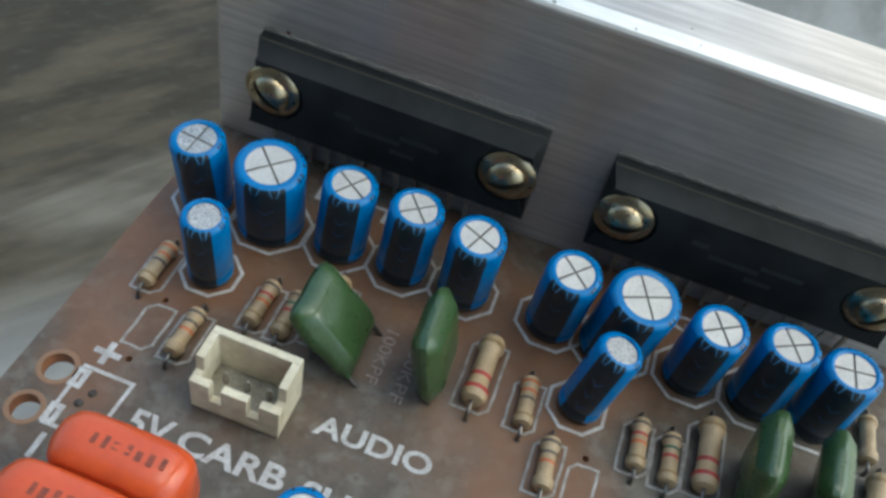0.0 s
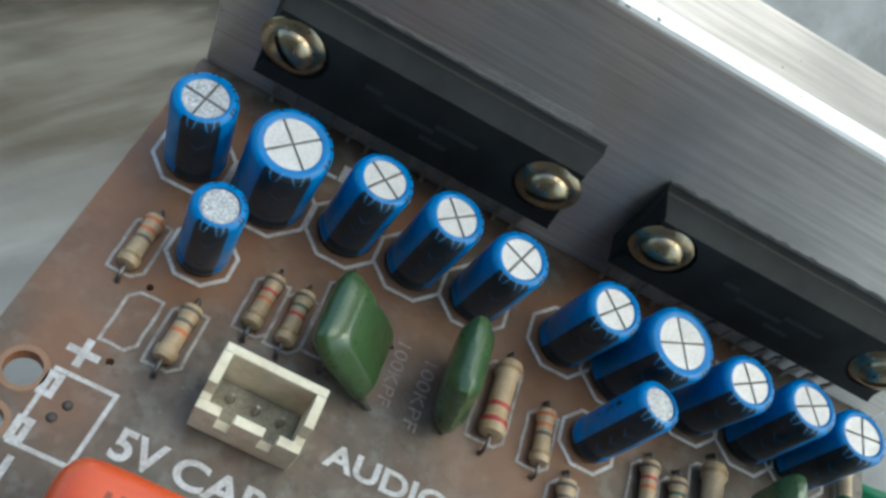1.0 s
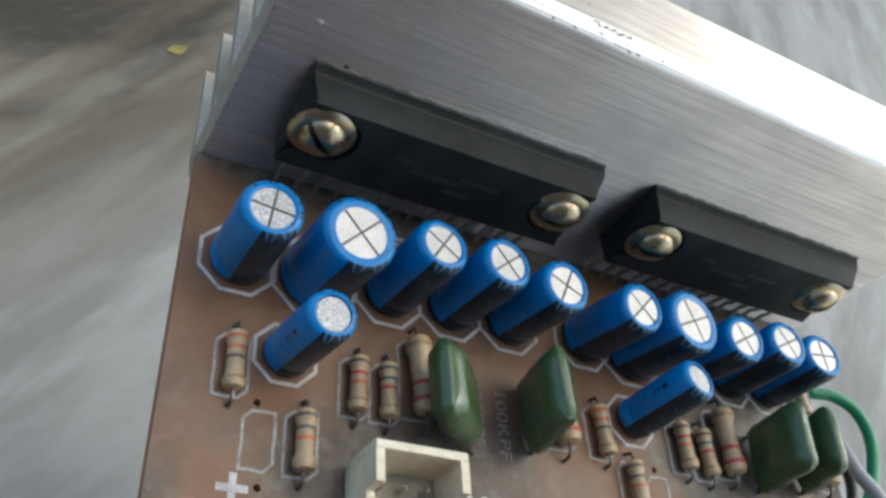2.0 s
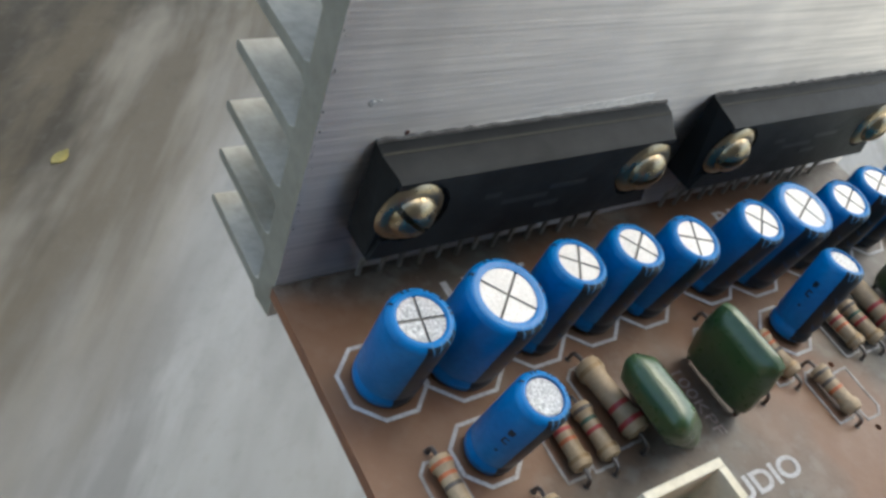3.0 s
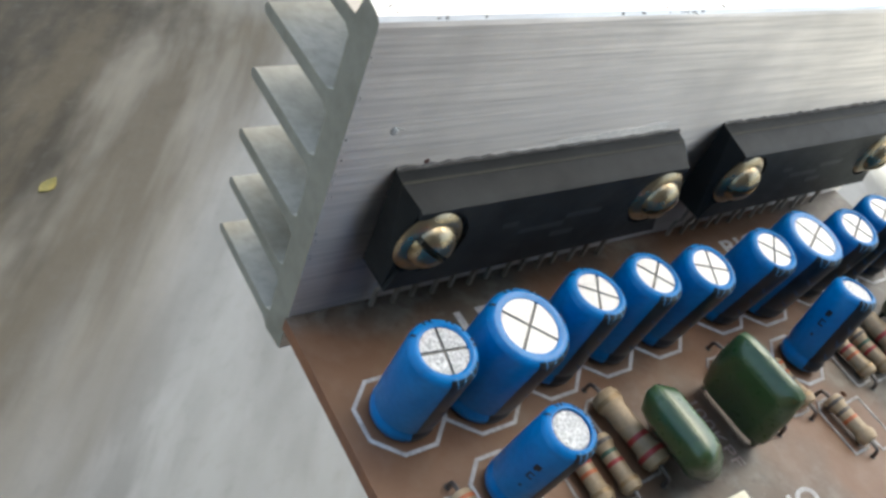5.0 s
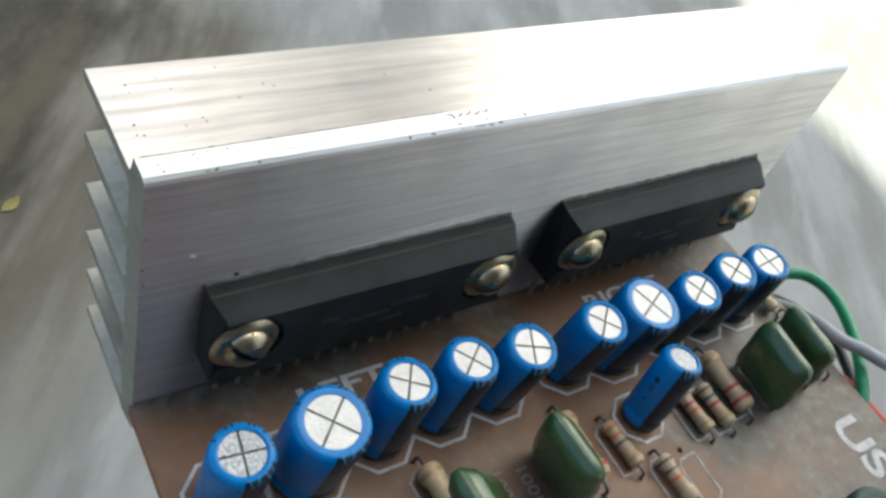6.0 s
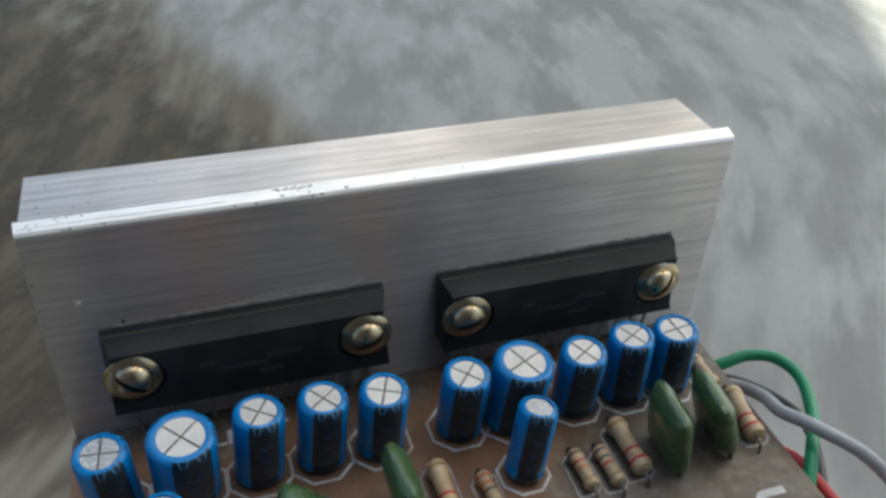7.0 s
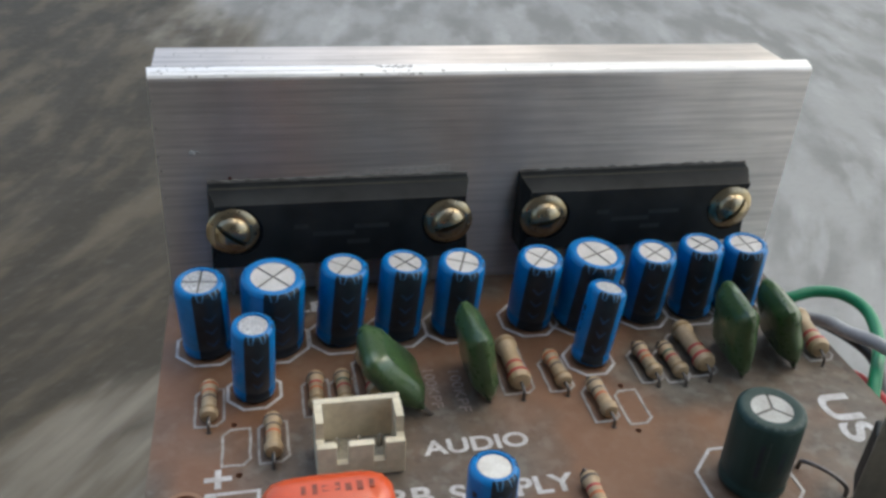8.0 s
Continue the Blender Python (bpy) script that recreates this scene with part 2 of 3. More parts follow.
    t.links.new(co.outputs["Object"], reach.inputs[0])
    far = math_node("ADD", reach.outputs["Value"], math_node("MULTIPLY", noise_at(1.4), 1.6))
    near = math_node("SUBTRACT", 1.0, ramp(far, 1.7, 3.2, 0.9))
    brown = mixed(ramp(noise_at(48, 0.16, 4.0, 0.55), 0.4, 0.62), (0.08, 0.063, 0.037), (0.165, 0.144, 0.108))
    col = mixed(math_node("MULTIPLY", math_node("MULTIPLY", ramp(side, -0.033, 0.008), near), 0.92), base, brown)
    dark = mixed(ramp(noise_at(50, 0.4, 4.0, 0.55), 0.42, 0.66), (0.02, 0.014, 0.004), (0.07, 0.054, 0.029))
    blot = math_node("ADD", side, math_node("MULTIPLY", math_node("SUBTRACT", noise_at(26, 0.5, 4.0, 0.55), 0.5), 0.16))
    col = mixed(math_node("MULTIPLY", math_node("MULTIPLY", ramp(blot, 0.004, 0.046), near), 0.9), col, dark)
    col = mixed(ramp(noise_at(260, detail=5), 0.5, 0.8, 0.18), col, (0.12, 0.115, 0.1))
    t.links.new(col, p.inputs["Base Color"])
    p.inputs["Roughness"].default_value = 0.8
    b = t.nodes.new("ShaderNodeBump")
    b.inputs["Strength"].default_value, b.inputs["Distance"].default_value = 0.3, 0.001
    t.links.new(noise_at(120, detail=5), b.inputs["Height"])
    t.links.new(b.outputs[0], p.inputs["Normal"])
    return m


STROKE = (0.66, 0.2)  # sideways run of the trowel strokes, near and far
M_FLOOR = concrete()

# ---- building blocks; shapes are given in millimetres ----
MM = 0.001


def part(name, bm, material, parent=None, label="", at=None, smooth=False):
    """One mesh object from a bmesh in millimetres, under a thing or a part."""
    bmesh.ops.recalc_face_normals(bm, faces=bm.faces)
    me = bpy.data.meshes.new(name)
    bmesh.ops.scale(bm, vec=(MM, MM, MM), verts=bm.verts)
    bm.to_mesh(me)
    bm.free()
    for m in material if isinstance(material, (list, tuple)) else [material]:
        me.materials.append(m)
    if smooth:
        for f in me.polygons:
            f.use_smooth = True
        me.set_sharp_from_angle(angle=radians(38))
    ob = new(name, me)
    if parent is not None:
        ob.parent = parent
    if at is not None:
        ob.matrix_basis = at
    if label:
        ob["label"] = label
    return ob


def share(name, me_ob, parent, at):
    ob = new(name, me_ob.data)
    ob.parent = parent
    ob.matrix_basis = at
    return ob


def mm(x, y, z, rx=0, ry=0, rz=0):
    return pose(x * MM, y * MM, z * MM, rx, ry, rz)


def thing(name, x, y, z, label, category, group="", rot=(0, 0, 0), kind=""):
    e = new(name)
    e.empty_display_size = 0.002
    e.matrix_basis = mm(x, y, z, *rot)
    return tagged(e, label, category, group, kind)


def box(x0, y0, z0, x1, y1, z1, bevel=0.0, bm=None, segments=2):
    bm = bm or bmesh.new()
    g = bmesh.ops.create_cube(bm, size=1)
    bmesh.ops.scale(bm, vec=(x1 - x0, y1 - y0, z1 - z0), verts=g["verts"])
    bmesh.ops.translate(bm, vec=((x0 + x1) / 2, (y0 + y1) / 2, (z0 + z1) / 2), verts=g["verts"])
    if bevel:
        es = {e for v in g["verts"] for e in v.link_edges}
        bmesh.ops.bevel(bm, geom=list(es), offset=bevel, segments=segments, affect="EDGES", profile=0.5)
    return bm


def lathe(profile, n=40, bm=None, a0=0.0, a1=360.0):
    """Turn a profile of (radius, height) about z."""
    bm = bm or bmesh.new()
    full = abs(a1 - a0) >= 359.9
    rings = []
    for r, z in profile:
        if r < 1e-6:
            rings.append([bm.verts.new((0, 0, z))])
            continue
        k = n if full else n + 1
        rings.append([bm.verts.new((r * math.cos(radians(a0 + (a1 - a0) * i / n)), r * math.sin(radians(a0 + (a1 - a0) * i / n)), z)) for i in range(k)])
    for a, b in zip(rings, rings[1:]):
        for i in range(n):
            j = (i + 1) % len(a) if len(a) > 1 else 0
            k = (i + 1) % len(b) if len(b) > 1 else 0
            vs = []
            for v in (a[i] if len(a) > 1 else a[0], a[j], b[k], b[i] if len(b) > 1 else b[0]):
                if v not in vs:
                    vs.append(v)
            if len(vs) > 2:
                bm.faces.new(vs)
    return bm


def prism(outline, lo, hi, axis="z", bm=None):
    """An outline of pairs, drawn out along an axis: x takes (y, z), y takes (x, z), z takes (x, y)."""
    bm = bm or bmesh.new()

    def at(p, h):
        return {"x": (h, p[0], p[1]), "y": (p[0], h, p[1]), "z": (p[0], p[1], h)}[axis]

    a, b = [bm.verts.new(at(p, lo)) for p in outline], [bm.verts.new(at(p, hi)) for p in outline]
    bm.faces.new(a)
    bm.faces.new(b[::-1])
    for i in range(len(a)):
        j = (i + 1) % len(a)
        bm.faces.new((a[i], a[j], b[j], b[i]))
    return bm


def tube(points, r, n=10, bm=None, steps=6):
    """A round wire along smooth points."""
    bm = bm or bmesh.new()
    pts = [Vector(p) for p in points]
    if len(pts) > 2:
        ext = [2 * pts[0] - pts[1], *pts, 2 * pts[-1] - pts[-2]]
        fine = []
        for i in range(1, len(ext) - 2):
            for s in range(steps):
                u = s / steps
                a, b, c, e = ext[i - 1:i + 3]
                fine.append(0.5 * (2 * b + (c - a) * u + (2 * a - 5 * b + 4 * c - e) * u * u + (3 * b - a - 3 * c + e) * u ** 3))
        pts = fine + [pts[-1]]
    rings, side = [], None
    for i, p in enumerate(pts):
        t = (pts[min(i + 1, len(pts) - 1)] - pts[max(i - 1, 0)]).normalized()
        side = t.orthogonal().normalized() if side is None else (side - t * side.dot(t)).normalized()
        up = t.cross(side)
        rings.append([bm.verts.new(p + r * (math.cos(2 * math.pi * k / n) * side + math.sin(2 * math.pi * k / n) * up)) for k in range(n)])
    for a, b in zip(rings, rings[1:]):
        for k in range(n):
            bm.faces.new((a[k], a[(k + 1) % n], b[(k + 1) % n], b[k]))
    bm.faces.new(rings[0][::-1])
    bm.faces.new(rings[-1])
    return bm


# ---- the yard floor; unseen additions: an awning against the sun, a dark wall ----
FLOOR_Z = -100.0
tagged(part("floor", box(-60000, -60000, FLOOR_Z - 120, 60000, 60000, FLOOR_Z), M_FLOOR),
       "worn grey cement floor with brown mossy stains and pale scuffs", "floor", kind="structure")
# unseen sun blocker on posts, shaped so its shadow ends at the sunlit corner
SUN_BLOCK_EDGE = 1400.0
tagged(part("awning", prism([(900, -1500), (1740, -1500), (1740, 633), (SUN_BLOCK_EDGE + 1890, 3500), (900, 3500)], 2300, 2360), M_PLASTER),
       "plain flat awning, added out of view to block the sun", "awning", kind="structure")
for x, y in ((960, -1440), (960, 3440), (1680, -1440), (3180, 3440)):
    tagged(part("post", box(x - 40, y - 40, FLOOR_Z, x + 40, y + 40, 2300, 4), M_PLASTER), "plain post, added out of view to carry the awning", "post", kind="structure")

# added unseen wall: blocks sky from -y and darkens the heatsink's front
tagged(part("wall_south", box(-1900, -900, FLOOR_Z, 420, -750, 2300), M_SHADE_WALL), "plain dark wall, added out of view to darken the heatsink front", "wall", kind="structure")

# added support in place of the hand that holds the board
tagged(part("wooden_block", box(40, -56, FLOOR_Z, 86, -16, -1.7, 1.0), M_WOOD), "plain planed wooden block, added to prop up the circuit board", "block")

leaf = box(-3.4, -1.7, 0, 3.4, 1.7, 0.25, 0.1, segments=1)
bmesh.ops.subdivide_edges(leaf, edges=leaf.edges[:], cuts=3, use_grid_fill=True)
for v in leaf.verts:
    v.co.y *= max(0.08, 1 - (v.co.x / 3.4) ** 2)
    v.co.z += 0.5 * (v.co.x / 3.4) ** 2
tagged(part("fallen_leaf", leaf, M_LEAF, at=mm(9.5, 124.0, FLOOR_Z, 0, 0, 40)), "small yellowed leaf fallen on the cement floor", "leaf")

# ---- the circuit board ----
BOARD_X, BOARD_Y = 94.6, -74.0
board = thing("circuit_board", 0, 0, 0, "brown phenolic circuit board with white lettering, dusty, bolted to a heatsink", "circuit board")


def ring_verts(bm, x, y, r, n=24):
    vs = [bm.verts.new((x + r * math.cos(2 * math.pi * i / n), y + r * math.sin(2 * math.pi * i / n), 0)) for i in range(n)]
    return [bm.edges.new((vs[i], vs[(i + 1) % n])) for i in range(n)]


HOLES = [(3.55, -41.95, 1.65), (3.4, -47.3, 1.5), (9.5, -38.1, 0.4), (8.9, -29.6, 0.4), (59.6, -29.0, 0.4), (58.6, -37.6, 0.4)]
bm = bmesh.new()
corner = [bm.verts.new((x, y, 0)) for x, y in ((-0.3, -0.15), (BOARD_X, -0.15), (BOARD_X - 0.6, BOARD_Y), (-1.0, BOARD_Y))]
edges = [bm.edges.new((corner[i], corner[(i + 1) % 4])) for i in range(4)]
for x, y, r in HOLES:
    edges += ring_verts(bm, x, y, r, 24 if r > 1 else 12)
bmesh.ops.triangle_fill(bm, use_beauty=True, use_dissolve=False, edges=edges)
top = list(bm.faces)
g = bmesh.ops.extrude_face_region(bm, geom=top)
bmesh.ops.translate(bm, vec=(0, 0, -1.6), verts=[v for v in g["geom"] if isinstance(v, bmesh.types.BMVert)])
bmesh.ops.recalc_face_normals(bm, faces=bm.faces)
for f in bm.faces:
    f.material_index = 0 if abs(f.normal.z) > 0.5 else 1
part("panel", bm, [M_BOARD, M_BOARD_EDGE], board)
for x, y, r in HOLES[:2]:
    part("ring", lathe([(r + 0.02, 0.0), (r + 0.02, 0.05), (r + 0.5, 0.05), (r + 0.55, 0.0)], 32), M_COPPER, board, "bare brown ring round a drilled hole", at=mm(x, y, 0))

SILK = 0.045


def strokes(points, w=0.32, closed=False, bm=None):
    """Inked lines of a given width through points."""
    bm = bm or bmesh.new()
    pts = [Vector((*p, 0)) for p in points]
    if closed:
        pts.append(pts[0])
    for a, b in zip(pts, pts[1:]):
        u = (b - a).normalized()
        n = Vector((-u.y, u.x, 0)) * (w / 2)
        u = u * (w / 2)
        q = [a - u + n, a - u - n, b + u - n, b + u + n]
        prism([(v.x, v.y) for v in q], 0.0, SILK + random.uniform(0, 0.006), bm=bm)
    return bm


def lettering(text, x, y, width, height, turn=0.0, material=None, weight=0.0, parent=None, z=0.0, name="lettering", label="", rx=0.0):
    """Built-in font, fitted to a box whose lower left corner is x, y."""
    cu = bpy.data.curves.new(name, "FONT")
    cu.body, cu.extrude, cu.offset = text, 0.0, weight
    tmp = new(name, cu)
    me = bpy.data.meshes.new_from_object(tmp.evaluated_get(bpy.context.evaluated_depsgraph_get()))
    bpy.data.objects.remove(tmp)
    bm = bmesh.new()
    bm.from_mesh(me)
    bpy.data.meshes.remove(me)
    xs, ys = [v.co.x for v in bm.verts], [v.co.y for v in bm.verts]
    x0, x1, y0, y1 = min(xs), max(xs), min(ys), max(ys)
    for v in bm.verts:
        v.co = Vector(((v.co.x - x0) / (x1 - x0) * width, (v.co.y - y0) / (y1 - y0) * height, SILK + 0.008))
    return part(name, bm, material or M_SILK, parent or board, label, at=mm(x, y, z, rx, 0, turn))


INK = itertools.count()


def loop(points, w=0.32):
    """A closed inked line with mitred corners, as one piece; crossing lines differ by a hair in height."""
    ink = SILK + 0.005 * (next(INK) % 9)
    bm, n = bmesh.new(), len(points)
    rings = [[], [], [], []]
    for i in range(n):
        p, a, b = Vector(points[i]), Vector(points[i - 1]), Vector(points[(i + 1) % n])
        u, v = (p - a).normalized(), (b - p).normalized()
        m = Vector((-u.y - v.y, u.x + v.x)).normalized()
        k = w / 2 / max(0.35, m.dot(Vector((-u.y, u.x))))
        for r, (s, z) in zip(rings, ((k, 0), (k, ink), (-k, ink), (-k, 0))):
            r.append(bm.verts.new((p.x + m.x * s, p.y + m.y * s, z)))
    for i in range(n):
        j = (i + 1) % n
        for a, b in zip(rings, rings[1:]):
            bm.faces.new((a[i], a[j], b[j], b[i]))
    return bm


def octagon(x, y, r, w=0.4):
    pts = [(x + r * math.cos(radians(22.5 + 45 * k)), y + r * math.sin(radians(22.5 + 45 * k))) for k in range(8)]
    part("outline", loop(pts, w), M_SILK, board)


def resistor_outline(x, y, w, h):
    """A box with stepped corners and two short stubs."""
    a, b, c = w / 2, h / 2, min(0.9, w * 0.28)
    pts = [(x - a, y + b - 0.9), (x - a + c, y + b), (x + a, y + b), (x + a, y - b + 0.9), (x + a - c, y - b), (x - a, y - b)]
    wob, uneven = random.Random(int(x * 31 + y)), []
    for p, q in zip(pts, pts[1:] + pts[:1]):
        n = 1 if math.dist(p, q) < 1.5 else 4
        uneven += [(p[0] + (q[0] - p[0]) * k / n + wob.uniform(-0.07, 0.07), p[1] + (q[1] - p[1]) * k / n + wob.uniform(-0.07, 0.07)) for k in range(n)]
    part("outline", loop(uneven, 0.32), M_SILK_DIRTY, board)


lettering("AUDIO", 31.0, -38.2, 13.2, 2.5, weight=0.026)
lettering("5V", 13.45, -45.9, 4.7, 3.0, weight=0.026)
lettering("CARB", 19.1, -45.7, 11.8, 2.8, weight=0.026)
lettering("SUPPLY", 32.8, -46.0, 14.9, 2.8, weight=0.026)
lettering("LEFT", 17.2, -7.0, 11.5, 2.6, weight=0.026)
lettering("RIGHT", 61.5, -6.5, 14.4, 2.5, weight=0.026)
lettering("US", 84.9, -34.6, 9.0, 5.0, -90, weight=0.026)
lettering("100KPF", 33.6, -22.4, 7.6, 1.5, -90, material=M_SILK_FAINT)
lettering("100KPF", 37.0, -23.0, 8.2, 1.5, -90, material=M_SILK_FAINT)
g = 0.36
part("plus_sign", prism([(7.15 + a * g if abs(a) == 1 else 7.15 + a, -38.4 + b * g if abs(b) == 1 else -38.4 + b) for a, b in (
    (-1, 1.45), (1, 1.45), (1, 1), (1.52, 1), (1.52, -1), (1, -1), (1, -1.45), (-1, -1.45), (-1, -1), (-1.52, -1), (-1.52, 1), (-1, 1))], 0, SILK), M_SILK, board)
part("outline", strokes([(6.9, -49.3), (6.9, -51.6)], 0.6), M_SILK, board, "printed minus sign")
part("outline", loop([(5.95, -40.7), (11.65, -40.7), (11.3, -48.0), (5.9, -48.0)], 0.42), M_SILK, board, "printed terminal outline")
for y in (-42.2, -46.8):
    part("pad_outline", loop([(5.75, y + 0.9), (6.7, y + 0.9), (6.7, y - 0.9), (5.75, y - 0.9)], 0.6), M_SILK, board)
for x, y in ((7.9, -44.8), (8.5, -43.3)):
    part("lead_stub", lathe([(0, 0.25), (0.3, 0.2), (0.5, 0.0)], 10), M_SOLDER, board, "dark stub of a cut lead", at=mm(x, y, 0))

# ---- heatsink ----
heatsink = thing("heatsink", 0, 0, -5.2, "brushed aluminium heatsink with six horizontal fins, scratched top edge", "heatsink")
HS_L = 96.3
off = mm(0, 0, 5.2)
profile = [(0.0, -5.2), (0.0, 33.0), (0.12, 33.4), (0.4, 33.75), (1.0, 34.0), (2.05, 34.3), (2.35, 34.2), (2.7, 32.9), (3.0, 32.2), (3.0, -5.2)]
bm = prism(profile, -0.1, HS_L, "x")
for v in bm.verts:
    if v.co.x < 1:
        v.co.x += 0.25 * (1 - v.co.y / 3)
bmesh.ops.recalc_face_normals(bm, faces=bm.faces)
# sawn ends; the upward front bevel gets the painted glint
for f in bm.faces:
    f.material_index = 1 if abs(f.normal.x) > 0.9 else (2 if f.normal.z > 0.3 and f.normal.y < 0.1 else 0)
part("base_plate", bm, [M_ALU, M_ALU_RAW, M_ALU_WORN_GLINT], heatsink, at=off)
for z0, z1 in ((-4.5, -3.1), (2.4, 3.8), (8.9, 10.3), (16.3, 17.7), (23.3, 24.7), (30.9, 32.3)):
    bm = prism([(3.02, z0 - 0.5), (3.9, z0), (16.0, z0 + 0.15), (16.4, z0 + 0.5), (16.4, z1 - 0.35), (16.0, z1), (3.9, z1), (3.02, z1 + (0.0 if z1 > 30 else 0.5))], -0.08, HS_L - 0.02, "x")
    bmesh.ops.recalc_face_normals(bm, faces=bm.faces)
    for f in bm.faces:
        f.material_index = 1 if abs(f.normal.x) > 0.9 else 0
    part("fin", bm, [M_ALU if z1 > 30 else M_FIN, M_ALU_RAW], heatsink, at=off)
part("nick", lathe([(0.0, 0.12), (0.28, 0.09), (0.44, 0.0)], 7), M_CAN, heatsink, "pale nick in the metal", at=off @ mm(4.85, -0.0, 22.85, 90))
part("nick", box(-0.45, -0.07, 0, 0.45, 0.07, 0.05, 0.02, segments=1), M_CAN_DULL, heatsink, at=off @ mm(5.35, -0.0, 23.05, 90, 20))
part("spot", lathe([(0.0, 0.1), (0.22, 0.07), (0.3, 0.0)], 9), M_RUST, heatsink, "small rust-red spot", at=off @ mm(9.6, -0.0, 18.8, 90))
grime = random.Random(11)
for k in range(18):
    r = grime.uniform(0.05, 0.15)
    part("grime", lathe([(0.0, 0.07), (r * 0.7, 0.05), (r, 0.0)], 6), M_SLOT, heatsink, "dark speck of grime", at=off @ mm(0.3 + abs(grime.gauss(0, 0.18)), 0.0, grime.uniform(3, 31), 90, 0, grime.uniform(0, 90)))
rnd = random.Random(4)
top = [(17.0 + 1.5 * k, 18.7 + 1.3 * math.sin(k / 16 * 2.3) * k / 16 + rnd.uniform(-0.16, 0.16)) for k in range(17)]
part("smear", prism(top + [(41.2, 18.3), (30, 18.1), (22, 18.2)], -0.03, 0.0, "y"), M_SMEAR, heatsink, "pale smear of heat paste", at=off)
for k in range(48):
    x = rnd.uniform(1, 94) if k < 12 else (rnd.gauss(33, 2.6) if k < 34 else abs(rnd.gauss(0, 5)) + 1.0)
    w, h = abs(rnd.gauss(0, 0.26 if 20 < x < 46 else 0.14)) + 0.04, rnd.uniform(0.03, 0.13)
    y, z, rx = rnd.choice(((0.28, 33.58, 55), (0.7, 33.88, 22), (1.3, 34.09, 16), (1.8, 34.23, 16), (3.6, 32.32, 0)))
    part("nick", box(-w, -h, -0.05, w, h, 0.03, 0.02, segments=1), M_NICK, heatsink, at=off @ mm(x, y, z, rx, 0, rnd.uniform(-40, 40)))



def ragged_line(x0, x1, step, y, z, wide, gap, seed):
    """A broken, uneven line lying along x."""
    rough, n = random.Random(seed), int((x1 - x0) / step * 4)
    edge = [(x0 + (x1 - x0) * k / n, rough.uniform(-0.04, 0.04), max(0.008, abs(rough.gauss(0, wide)) - gap * 0.06)) for k in range(n + 1)]
    return prism([(a, y + b - c) for a, b, c in edge] + [(a, y + b + c) for a, b, c in edge[::-1]], z - 0.05, z + 0.03)


pits = random.Random(17)
for k in range(24):
    r, x = pits.uniform(0.05, 0.13), abs(pits.gauss(0, 6)) + 0.8 if k < 18 else pits.uniform(5, 90)
    part("pit", lathe([(0.0, 0.05), (r * 0.8, 0.04), (r, 0.0)], 6), M_SLOT, heatsink, "small dark pit", at=off @ mm(x, pits.uniform(4.2, 14.5), 32.3))
part("scratch", ragged_line(0.6, 46, 1.2, 3.35, 32.3, 0.16, 0.5, 3), M_SLOT, heatsink, "dark broken line along the foot of the lip", at=off)
part("scratch", ragged_line(0.4, 30, 1.6, 2.2, 34.28, 0.05, 0.8, 5), M_NICK, heatsink, "thin scratch along the edge", at=off)
part("scratch", ragged_line(0.4, 24, 2.0, 0.95, 33.99, 0.04, 1.2, 6), M_NICK, heatsink, "thin scratch along the edge", at=off)
part("scratch", ragged_line(29.5, 36.0, 0.8, 3.0, 32.5, 0.3, 0.6, 8), M_NICK, heatsink, "scraped patch", at=off)
part("scratch", ragged_line(30.5, 35.0, 0.6, 1.6, 34.16, 0.2, 0.8, 9), M_NICK, heatsink, "scraped patch", at=off)

# ---- the two power amplifier chips, each held by two screws ----


